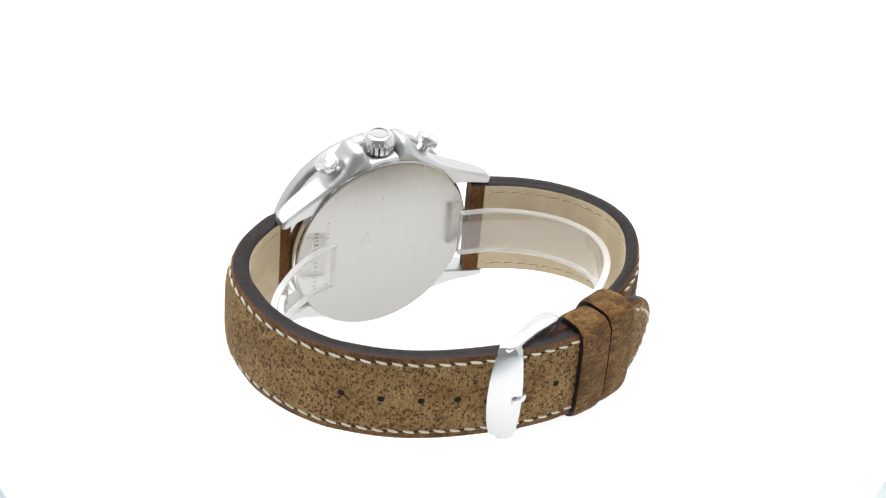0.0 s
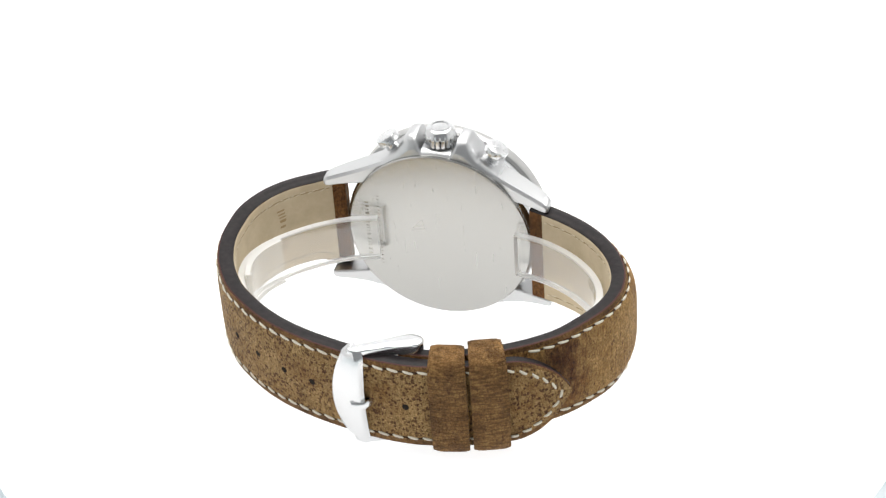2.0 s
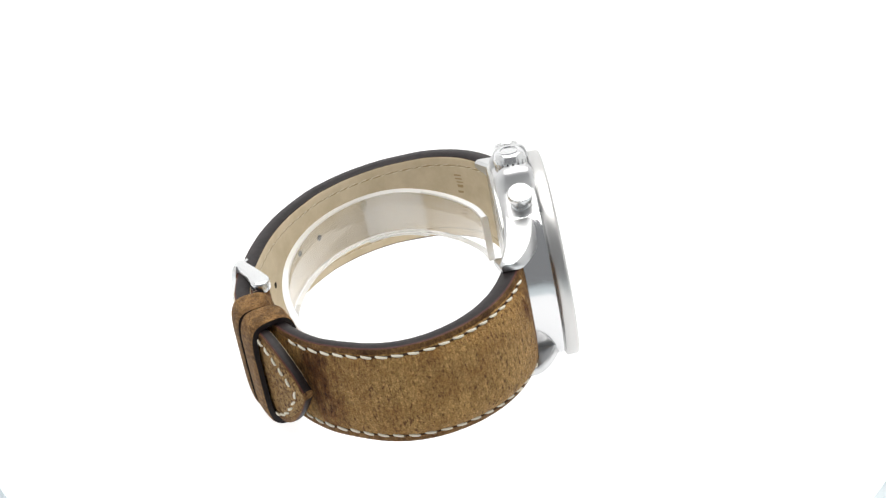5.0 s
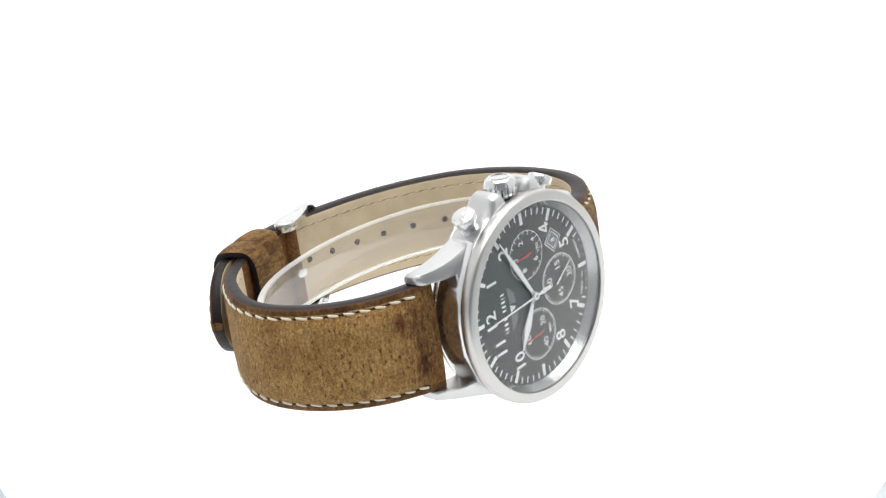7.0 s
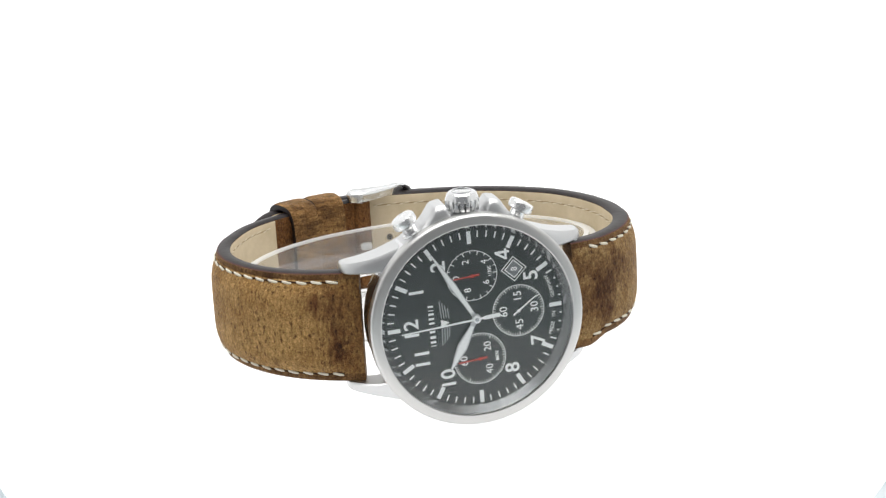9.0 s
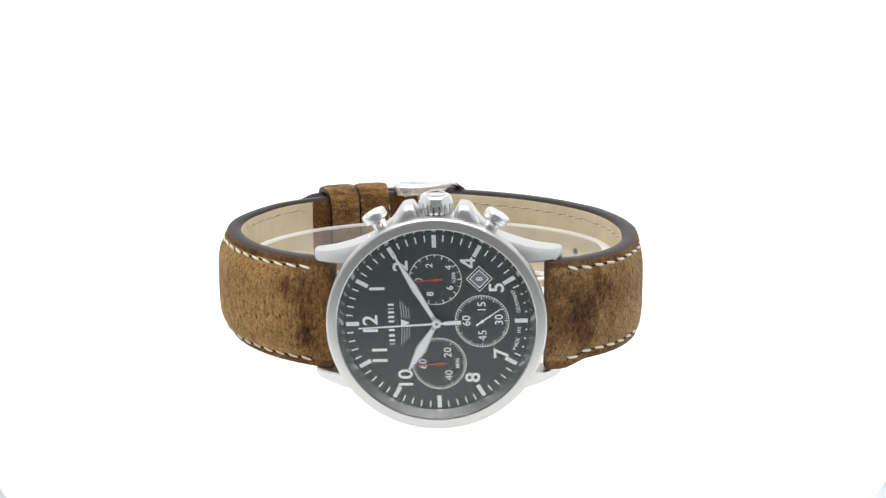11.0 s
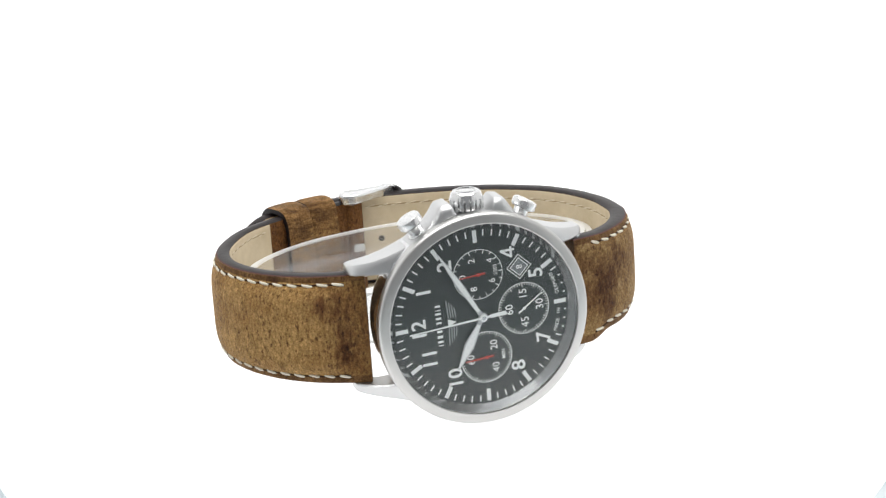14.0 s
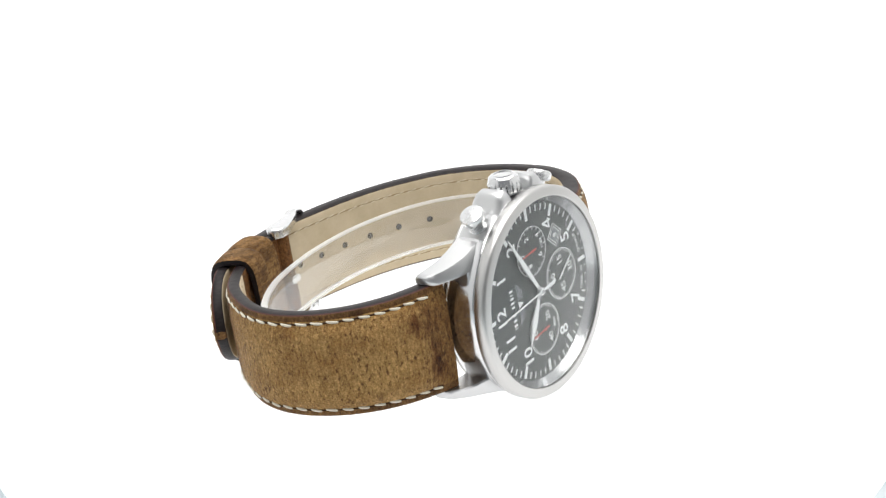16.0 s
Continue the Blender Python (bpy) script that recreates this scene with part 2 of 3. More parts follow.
def loft(bm, rings, closed_ring=True, caps=True, mats=None, closed_path=False):
    """Skins rings of points; mats gives a material index for each ring segment."""
    vs = [[bm.verts.new(p) for p in r] for r in rings]
    n = len(vs[0])
    pairs = list(zip(vs, vs[1:])) + ([(vs[-1], vs[0])] if closed_path else [])
    for a, b in pairs:
        for i in range(n if closed_ring else n - 1):
            j = (i + 1) % n
            f = bm.faces.new((a[i], a[j], b[j], b[i]))
            if mats:
                f.material_index = mats[i]
    if caps and not closed_path:
        for ring, flip in ((vs[0], True), (vs[-1], False)):
            f = bm.faces.new(list(reversed(ring)) if flip else ring)
            if mats:
                f.material_index = mats[0]
    bmesh.ops.recalc_face_normals(bm, faces=bm.faces)
    return bm


def lathe(bm, profile, seg=128, cx=0.0, cz=0.0):
    """Turns a closed profile of (radius, y) round the y axis."""
    rings = []
    for i in range(seg):
        a = 2 * math.pi * i / seg
        rings.append([(cx + r * math.cos(a), y, cz + r * math.sin(a)) for r, y in profile])
    return loft(bm, rings, caps=False, closed_path=True)


def disc(bm, r, y, cx=0.0, cz=0.0, seg=64, thick=0.1):
    """A thin solid disc whose front lies at y."""
    pts = [(cx + r * math.cos(2 * math.pi * i / seg), cz + r * math.sin(2 * math.pi * i / seg)) for i in range(seg)]
    return loft(bm, [[(x, y, z) for x, z in pts], [(x, y + thick, z) for x, z in pts]])


def cyl(bm, a, b, ra, rb=None, seg=32, flutes=0, depth=0.0):
    """A rod from a to b, fluted if asked."""
    a, b = Vector(a), Vector(b)
    w = (b - a).normalized()
    u = w.orthogonal().normalized()
    v = w.cross(u)
    rings = []
    for p, r in ((a, ra), (b, ra if rb is None else rb)):
        ring = []
        for i in range(seg):
            t = 2 * math.pi * i / seg
            k = r - (depth * (0.5 + 0.5 * math.cos(flutes * t)) ** 2 if flutes else 0)
            ring.append(p + u * (k * math.cos(t)) + v * (k * math.sin(t)))
        rings.append(ring)
    return loft(bm, rings)


def stack(bm, origin, axis, rows, seg=40, flutes=0):
    """A turned piece: rows of (distance along axis, radius, flute depth)."""
    o, w = Vector(origin), Vector(axis).normalized()
    u = w.orthogonal().normalized()
    v = w.cross(u)
    rings = []
    for d, r, depth in rows:
        ring = []
        for i in range(seg):
            t = 2 * math.pi * i / seg
            k = r - depth * max(0.0, math.cos(flutes * t)) ** 5
            ring.append(o + w * d + u * (k * math.cos(t)) + v * (k * math.sin(t)))
        rings.append(ring)
    return loft(bm, rings)


def plate(bm, outline, y0, y1):
    """A flat shape in the dial plane, (x, z) points, between y0 and y1."""
    return loft(bm, [[(x, y0, z) for x, z in outline], [(x, y1, z) for x, z in outline]])


def spline(points, step):
    """Smooth open curve through points, evenly resampled; returns points."""
    p = [Vector(q) for q in points]
    p = [p[0] * 2 - p[1]] + p + [p[-1] * 2 - p[-2]]
    fine = []
    for i in range(1, len(p) - 2):
        for k in range(24):
            t = k / 24
            a, b, c, d = p[i - 1:i + 3]
            fine.append(0.5 * ((2 * b) + (c - a) * t + (2 * a - 5 * b + 4 * c - d) * t * t + (3 * b - a - 3 * c + d) * t ** 3))
    fine.append(p[-2])
    for _ in range(6):
        fine = [fine[0]] + [(fine[i - 1] + fine[i] * 2 + fine[i + 1]) / 4 for i in range(1, len(fine) - 1)] + [fine[-1]]
    total = [0.0]
    for a, b in zip(fine, fine[1:]):
        total.append(total[-1] + (b - a).length)
    n = max(2, round(total[-1] / step))
    out, j = [], 0
    for i in range(n + 1):
        d = total[-1] * i / n
        while j < len(fine) - 2 and total[j + 1] < d:
            j += 1
        out.append(fine[j].lerp(fine[j + 1], (d - total[j]) / max(1e-9, total[j + 1] - total[j])))
    return out


class Path:
    """A curve in the loop's plane with its outward normals."""

    def __init__(self, points, side, step=0.7):
        self.p = spline([(x, y, 0) for x, y in points], step)
        self.len = sum((b - a).length for a, b in zip(self.p, self.p[1:]))
        n = len(self.p)
        self.t = [(self.p[min(n - 1, i + 1)] - self.p[max(0, i - 1)]).normalized() for i in range(n)]
        self.n = [Vector((t.y, -t.x, 0)) * side for t in self.t]

    def at(self, s):
        f = max(0.0, min(1.0, s / self.len)) * (len(self.p) - 1)
        i = min(int(f), len(self.p) - 2)
        k = f - i
        return (self.p[i].lerp(self.p[i + 1], k), self.t[i].lerp(self.t[i + 1], k).normalized(),
                self.n[i].lerp(self.n[i + 1], k).normalized())

    def near_x(self, x, after=0.5):
        best = min(range(len(self.p)), key=lambda i: abs(self.p[i].x - x) + (1000 if i < after * len(self.p) else 0))
        return self.len * best / (len(self.p) - 1)


# ---- setting ----
bm = bmesh.new()
prof = [(0.003, -0.030), (0.30, -0.030), (0.40, -0.024), (0.47, 0.0), (0.51, 0.06), (0.52, 0.15), (0.52, 0.75)]
rings = []
for i in range(2):
    x = (-0.75, 0.75)[i]
    rings.append([(x, y, z) for y, z in prof] + [(x, y + 0.002, z - 0.002) for y, z in reversed(prof)])
loft(bm, rings)
tagged(part("backdrop", bm, SHEET, None, scale=1), "white backdrop sheet with glow added to blow it out", "backdrop", kind="structure")

bm = bmesh.new()
bmesh.ops.create_cube(bm, size=1, matrix=Matrix.LocRotScale((0, -0.1, -0.045), None, (1.6, 1.4, 0.02)))
bmesh.ops.bevel(bm, geom=bm.edges[:], offset=0.004, segments=2, affect="EDGES")
tagged(part("floor", bm, TABLE, None, scale=1, smooth=False), "pale blue-grey studio table top under the backdrop", "table top", kind="structure")

# side walls out of view, added to bounce light into the steel
for name, x in (("bounce_wall_west", -0.47), ("bounce_wall_east", 0.47)):
    bm = bmesh.new()
    bmesh.ops.create_cube(bm, size=1, matrix=Matrix.LocRotScale((x, -0.02, 0.345), None, (0.004, 0.84, 0.74)))
    tagged(part(name, bm, CLOTH, None, scale=1, smooth=False), "unseen pale grey-white cloth wall added to bounce light", "tent wall", kind="structure")

turntable = new("turntable")
turntable.matrix_basis = pose(0.0025, 0, -0.030)
tagged(turntable, "round white acrylic turntable with added glow on a low base", "turntable")
bm = bmesh.new()
stack(bm, (0, 0, 0.028), (0, 0, 1), [(0, 0.0945, 0), (0.0004, 0.0952, 0), (0.0014, 0.0952, 0), (0.0019, 0.0945, 0)], 160)
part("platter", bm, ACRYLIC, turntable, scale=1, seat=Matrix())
bm = bmesh.new()
stack(bm, (0, 0, -0.0049), (0, 0, 1), [(0, 0.062, 0), (0.026, 0.060, 0), (0.0328, 0.056, 0)], 96)
part("base", bm, BASE, turntable, "white plastic drive base", scale=1, seat=Matrix())

# ---- the watch ----
watch = new("wristwatch")
tagged(watch, "steel pilot chronograph with dark dial and tan vintage leather strap", "watch")


def case_outline(off=0.0, guard=1.0):
    """Case middle seen from the front: round, with crown guards."""
    pts = []
    for i in range(360):
        a = radians(i)
        d = abs((i + 180) % 360 - 180)
        r = 20.6
        if d < 34:
            k = [(0, 20.5), (9.6, 20.6), (10.1, 22.7), (10.6, 23.3), (11.6, 23.6), (15.2, 23.65), (16.8, 23.35), (18.6, 22.7), (21, 22.0), (24, 21.3), (28, 20.9), (34, 20.6)]
            for (d0, r0), (d1, r1) in zip(k, k[1:]):
                if d0 <= d <= d1:
                    r = r0 + (r1 - r0) * (d - d0) / (d1 - d0)
            r = 20.6 + (r - 20.6) * guard
        pts.append(((r - off) * math.sin(a), (r - off) * math.cos(a)))
    return pts


def build_case():
    bm = bmesh.new()
    rings = []
    for y, off, g in ((0.3, 0.5, 0.5), (0.5, 0.3, 0.72), (0.9, 0.1, 0.88), (1.5, 0.0, 0.97), (2.3, 0.0, 1.0), (3.0, 0.0, 1.0), (5.8, 0.0, 1.0),
                      (6.4, 0.0, 0.93), (7.1, 0.1, 0.75), (7.6, 0.35, 0.6), (8.1, 0.8, 0.5), (8.2, 1.0, 0.45)):
        rings.append([(x, y, z) for x, z in case_outline(off, g)])
    loft(bm, rings)
    for f in bm.faces:
        m = f.calc_center_median()
        if m.z > 0 and abs(m.x) < 0.8 * m.z:
            f.material_index = 1
    case = part("case", bm, [CASE, SATIN], watch)
    for sx in (-1, 1):
        for sz in (-1, 1):
            bm = bmesh.new()
            # stations: x, front y, rear y, inner z, outer z
            rows = [(8.0, 1.3, 7.9, 11.0, 18.2), (11.0, 1.5, 8.0, 11.0, 16.9), (14.0, 1.9, 8.3, 11.0, 15.5), (17.0, 2.6, 8.8, 10.9, 14.3),
                    (19.5, 3.5, 9.4, 10.8, 13.5), (21.5, 4.6, 10.1, 10.7, 13.0), (22.9, 5.6, 10.6, 10.6, 12.7),
                    (23.7, 6.5, 10.8, 10.6, 12.5), (24.15, 7.3, 10.5, 10.8, 12.2)]
            rings = []
            for x, y0, y1, z0, z1 in rows:
                c = 0.6 if x < 24.0 else 0.4
                sec = [(y0 + c * 0.5, z0), (y0, z0 + c * 0.5), (y0 + 0.1, z1 - c * 1.6), (y0 + c * 1.4, z1 - 0.05), (y0 + c * 2.2, z1),
                       (y1 - c, z1), (y1, z1 - c), (y1, z0 + c * 0.5), (y1 - c * 0.5, z0)]
                drop = 1.0 * max(0.0, min(1.0, (x - 10) / 10)) if sz < 0 else 0.0
                rings.append([(sx * x, y, sz * z - drop + 0.025 * sx * max(0.0, x - 8)) for y, z in sec])
            loft(bm, rings)
            part("lug", bm, SATIN, case)
    bm = bmesh.new()
    lathe(bm, [(19.15, -1.5), (19.2, -2.25), (19.35, -2.35), (20.75, -2.2), (21.12, -2.0), (21.3, -1.65),
               (21.3, 0.1), (21.05, 0.45), (19.15, 0.45)], 180)
    part("bezel", bm, BRUSHED, case, "brushed steel bezel")
    bm = bmesh.new()
    lathe(bm, [(0.01, 8.0), (19.75, 8.0), (19.85, 8.2), (19.85, 8.7), (19.6, 8.98), (19.0, 9.05), (0.01, 9.05)], 160)
    back = part("case_back", bm, BACK, case, "engraved brushed steel case back")
    engrave(back)
    # crown
    bm = bmesh.new()
    stack(bm, (-0.25, 4.2, 20.0), (0, 0, 1), [(0, 1.9, 0), (0.75, 1.9, 0), (0.8, 2.9, 0.3), (1.0, 3.3, 0.6), (2.75, 3.35, 0.6),
                                             (3.0, 3.3, 0.25), (3.15, 3.2, 0), (4.0, 2.95, 0), (4.4, 2.6, 0), (4.55, 2.1, 0)], 216, 18)
    crown = part("crown", bm, POLISHED, watch, "fluted polished crown")
    bm = bmesh.new()
    lathe_z(bm, (-0.25, 4.2), [(1.75, 24.45), (1.95, 24.5), (1.95, 24.68), (1.75, 24.68)])
    part("crown_ring", bm, POLISHED, crown)
    for s in (-1, 1):
        d = Vector((s * math.sin(radians(30.3)), 0, math.cos(radians(30.3))))
        base = Vector((-0.3, 4.0, 0)) + d * 19.6
        bm = bmesh.new()
        stack(bm, base, d, [(0, 2.1, 0), (0.9, 2.05, 0), (1.1, 1.85, 0)], 40)
        push = part("pusher", bm, PUSHER, watch, "polished steel chronograph pusher")
        bm = bmesh.new()
        stack(bm, base, d, [(1.0, 1.45, 0), (2.75, 1.45, 0)], 36)
        part("stem", bm, POLISHED, push)
        bm = bmesh.new()
        stack(bm, base, d, [(2.6, 1.5, 0), (2.75, 2.2, 0), (3.0, 2.45, 0), (4.1, 2.5, 0), (4.45, 2.3, 0), (4.6, 1.9, 0)], 48)
        part("cap", bm, PUSHER, push)
    return case


def lathe_z(bm, c, profile, seg=48):
    rings = []
    for i in range(seg):
        a = 2 * math.pi * i / seg
        rings.append([(c[0] + r * math.cos(a), c[1] + r * math.sin(a), z) for r, z in profile])
    return loft(bm, rings, caps=False, closed_path=True)


def bar(bm, x0, z0, x1, z1, w, y0, y1):
    """A straight flat bar between two points of a plane facing y."""
    d = Vector((x1 - x0, z1 - z0)).normalized() * (w / 2)
    return plate(bm, [(x0 - d.y, z0 + d.x), (x1 - d.y, z1 + d.x), (x1 + d.y, z1 - d.x), (x0 + d.y, z0 - d.x)], y0, y1)


def engrave(back):
    rnd = random.Random(4)
    bm = bmesh.new()
    for x, z0, z1, h, w in ((15.6, 7.0, -8.0, 0.9, 0.55), (13.0, 9.0, -9.0, 0.5, 0.3)):
        z = z0
        while z > z1:
            k = rnd.choice((0.35, 0.5, 0.7, 0.9))
            bar(bm, x + h * 0.5, z - k / 2, x - h * 0.5, z - k / 2, k * w, 9.04, 9.07)
            z -= k + 0.35
    part("engraved_bars", bm, ENGRAVED, back, "engraved line of small marks", smooth=False)
    bm = bmesh.new()
    for x0, z0, x1, z1 in ((6.0, 1.0, 3.6, 3.9), (3.6, 3.9, 3.1, 1.6), (3.1, 1.6, 6.0, 1.0), (5.2, 1.8, 3.7, 2.3), (-5.4, 3.6, -5.4, 2.9), (-5.4, 2.4, -5.4, 1.4), (-5.4, 0.9, -5.4, 0.2), (-5.4, -0.4, -5.4, -1.6)):
        bar(bm, x0, z0, x1, z1, 0.12, 9.04, 9.06)
    part("engraved_emblem", bm, ETCHED, back, "faint engraved wing outline", smooth=False)


# ---- dial ----


def letters(name, body, size, x, z, parent, material, turn=0.0, y=-0.06, bold=0.0, width=1.0):
    """Printed characters on the dial; size is the height in millimetres; turn is clockwise from the dial's upright."""
    cu = bpy.data.curves.new("letters", "FONT")
    cu.body, cu.size, cu.extrude, cu.offset = body, 1.0, 0.012, bold
    cu.align_x, cu.align_y = "CENTER", "BOTTOM_BASELINE"
    cu.resolution_u = 3
    ob = new("letters", cu)
    me = bpy.data.meshes.new_from_object(ob.evaluated_get(bpy.context.evaluated_depsgraph_get()))
    bpy.data.objects.remove(ob)
    bm = bmesh.new()
    bm.from_mesh(me)
    bpy.data.meshes.remove(me)
    lo = [min(v.co[i] for v in bm.verts) for i in range(2)]
    hi = [max(v.co[i] for v in bm.verts) for i in range(2)]
    k = size / (hi[1] - lo[1])
    mx, my = (lo[0] + hi[0]) / 2, (lo[1] + hi[1]) / 2
    ca, sa = math.cos(radians(turn)), math.sin(radians(turn))
    for v in bm.verts:
        px, py, pz = (v.co.x - mx) * k * width, (v.co.y - my) * k, v.co.z
        rx, ry = px * ca + py * sa, -px * sa + py * ca
        v.co = (x - ry, y - pz, z + rx)
    bmesh.ops.recalc_face_normals(bm, faces=bm.faces)
    return part(name, bm, material, parent, smooth=False)


def clock(a, r):
    """Dial point at a degrees clockwise from twelve."""
    return -r * math.cos(radians(a)), r * math.sin(radians(a))


def ring_plate(bm, cx, cz, r, w, y0, y1, seg=80):
    return lathe(bm, [(r - w / 2, y0), (r + w / 2, y0), (r + w / 2, y1), (r - w / 2, y1)], seg, cx, cz)


def hand(name, outline, a, cx, cz, y, material, parent):
    """A watch hand: outline of (along, across) turned to a degrees from twelve."""
    bm = bmesh.new()
    ca, sa = math.cos(radians(a)), math.sin(radians(a))
    pts = [(cx - u * ca - v * sa * 1.0, cz + u * sa - v * ca) for u, v in outline]
    plate(bm, pts, y, y + 0.12)
    return part(name, bm, material, parent, smooth=False)


def build_dial():
    bm = bmesh.new()
    disc(bm, 18.3, 0.0, seg=160, thick=0.35)
    dial = part("dial", bm, DIAL, watch, "dark slate dial with white printed markers", seat=SEAT @ DIAL_TURN)
    bm = bmesh.new()
    lathe(bm, [(17.95, -0.02), (18.3, -0.02), (19.3, -1.75), (19.1, -1.85)], 160)
    part("rehaut", bm, RING, dial, "dark polished inner ring")
    for k in range(60):
        a = k * 6
        hour = k % 5 == 0
        bm = bmesh.new()
        r0, w = (15.05, 0.82) if hour else (16.25, 0.26)
        r1 = 17.55
        if 26 < k < 34 and k != 30:
            r0 = 17.15
        x0, z0 = clock(a, r0)
        x1, z1 = clock(a, r1)
        bar(bm, x0, z0, x1, z1, w, -0.07, -0.005)
        part("hour_marker" if hour else "minute_marker", bm, LUME, dial, smooth=False)
    for body, a, r in (("1", 32, 13.3), ("2", 60, 13.3), ("4", 118.0, 13.45), ("5", 150, 13.5), ("7", 208, 13.9),
                       ("8", 240, 13.2), ("10", 300, 12.9), ("11", 330, 13.0), ("12", 0, 12.9)):
        x, z = clock(a, r)
        if body == "4":
            bm = bmesh.new()
            for r0, u0, r1, u1, y in ((0.45, -1.45, 0.45, 1.45, -0.07), (-1.1, -0.72, 1.1, -0.72, -0.065), (-0.95, -0.75, 0.4, 1.3, -0.06)):
                bar(bm, x - u0, z + r0, x - u1, z + r1, 0.46, y, -0.005)
            part("numeral", bm, LUME, dial, smooth=False)
            continue
        letters("numeral", body, 2.95, x, z, dial, LUME, bold=0.017, width=1.05)
    # wing emblem and name bars
    for s in (-1, 1):
        for i, (z0, z1) in enumerate(((1.0, 4.5), (1.0, 4.1), (0.9, 3.6), (0.9, 3.0))):
            bm = bmesh.new()
            bar(bm, -6.75 + i * 0.5, s * z0, -6.95 + i * 0.5, s * z1, 0.22, -0.045, -0.005)
            part("emblem_wing", bm, GREY, dial, smooth=False)
    bm = bmesh.new()
    plate(bm, [(-6.9, -0.75), (-6.9, 0.75), (-5.9, 0.35), (-5.2, 0.0), (-5.9, -0.35)], -0.05, -0.005)
    part("emblem_centre", bm, LUME, dial, smooth=False)
    for z, w in ((-4.25, 0.2), (-3.5, 0.55), (-2.5, 0.7), (-1.4, 0.55), (0.35, 0.5), (1.25, 0.55), (2.2, 0.55), (2.95, 0.2), (3.75, 0.5)):
        bm = bmesh.new()
        bar(bm, -9.3, z, -8.2, z, w * 0.78, -0.04, -0.005)
        part("name_bar", bm, LUME, dial, smooth=False)
    # arc writing round six o'clock
    for word, a0, a1 in (("MADE IN", 200.5, 186.2), ("GERMANY", 173.0, 158.0)):
        for i, ch in enumerate(word):
            a = a0 + (a1 - a0) * i / (len(word) - 1)
            if ch != " ":
                x, z = clock(a, 15.95)
                letters("printed_letter", ch, 0.74, x, z, dial, LUME, turn=a - 180, y=-0.03)
    # counters
    for cx, cz, r, ticks, every in ((0.0, 8.6, 5.0, 20, 2), (8.75, 0.0, 5.2, 60, 5), (0.25, -8.45, 5.2, 60, 10)):
        bm = bmesh.new()
        disc(bm, r, -0.012, cx, cz, 72, 0.02)
        counter = part("counter", bm, DIAL, dial, "small counter ringed in white")
        bm = bmesh.new()
        ring_plate(bm, cx, cz, r, 0.12, -0.045, -0.005)
        part("counter_ring", bm, LUME, counter)
        bm = bmesh.new()
        for k in range(ticks):
            a = 360 * k / ticks
            long = k % every == 0
            x0, z0 = clock(a, r - (0.8 if long else 0.55))
            x1, z1 = clock(a, r)
            bar(bm, cx + x0, cz + z0, cx + x1, cz + z1, 0.17 if long else 0.13, -0.045, -0.005)
        part("counter_ticks", bm, LUME, counter, smooth=False)
    for body, x, z, h in (("0", -3.2, 8.6, 1.3), ("2", -1.1, 11.5, 1.35), ("4", 2.6, 11.0, 1.35), ("6", 2.7, 6.9, 1.35), ("8", -1.1, 5.8, 1.35), ("1/20S", 3.55, 9.0, 0.72),
                          ("60", 5.7, 0.2, 1.6), ("15", 8.75, 3.1, 1.6), ("30", 12.0, 0.3, 1.6), ("45", 8.75, -2.9, 1.6),
                          ("60", -3.0, -8.45, 1.5), ("20", 1.9, -6.2, 1.5), ("40", 2.0, -10.9, 1.5), ("MIN", 3.75, -8.45, 0.8)):
        letters("counter_numeral", body, h, x, z, dial, LUME, y=-0.05, bold=0.0 if "4" in body else 0.008)
    # date window
    c, s = math.cos(radians(45)), math.sin(radians(45))

    def sq(h):
        return [(8.45 + h * 1.0 * c * a - h * c * b, 8.6 + h * c * a + h * c * b) for a, b in ((-1, -1), (1, -1), (1, 1), (-1, 1))]
    for name, h, m, y in (("date_frame", 1.84, LUME, -0.05), ("date_recess", 1.68, DIAL, -0.055), ("date_border", 1.36, LUME, -0.06), ("date_disc", 1.18, DATE, -0.065)):
        bm = bmesh.new()
        plate(bm, sq(h), y, -0.004)
        part(name, bm, m, dial, smooth=False)
    letters("date_numeral", "8", 1.25, 8.45, 8.6, dial, LUME, y=-0.085, turn=0, bold=0.01)
    # hands
    for name, leaf, a, y in (("hour_hand", [(0.0, 0.55), (1.6, 0.48), (6.3, 1.12), (11.3, 0.14)], -59.0, -0.55),
                             ("minute_hand", [(0.0, 0.5), (1.6, 0.43), (8.6, 0.70), (16.5, 0.12)], 60.9, -0.85)):
        rim = hand(name, leaf + [(u, -v) for u, v in reversed(leaf)], a, 0, 0, y, HAND_RIM, dial)
        fill = [(1.7 if u < 1 else u * 0.985, v * 0.68 if u > 1 else 0.3) for u, v in leaf]
        hand("lume_fill", fill + [(u, -v) for u, v in reversed(fill)], a, 0, 0, y - 0.04, WHITE_PAINT, rim)
    hand("chronograph_hand", [(-4.7, 0.42), (-1.6, 0.36), (-1.2, 0.2), (15.1, 0.12), (15.1, -0.12), (-1.2, -0.2), (-1.6, -0.36), (-4.7, -0.42)], -2.4, 0, 0, -1.15, WHITE_PAINT, dial)
    for r, y in ((0.95, -0.95), (0.75, -1.3)):
        bm = bmesh.new()
        disc(bm, r, y, seg=32, thick=0.3)
        part("hand_hub", bm, HAND_RIM if r > 0.9 else WHITE_PAINT, dial)
    bm = bmesh.new()
    disc(bm, 0.38, -1.36, seg=24, thick=0.1)
    part("hand_pin", bm, RING, dial)
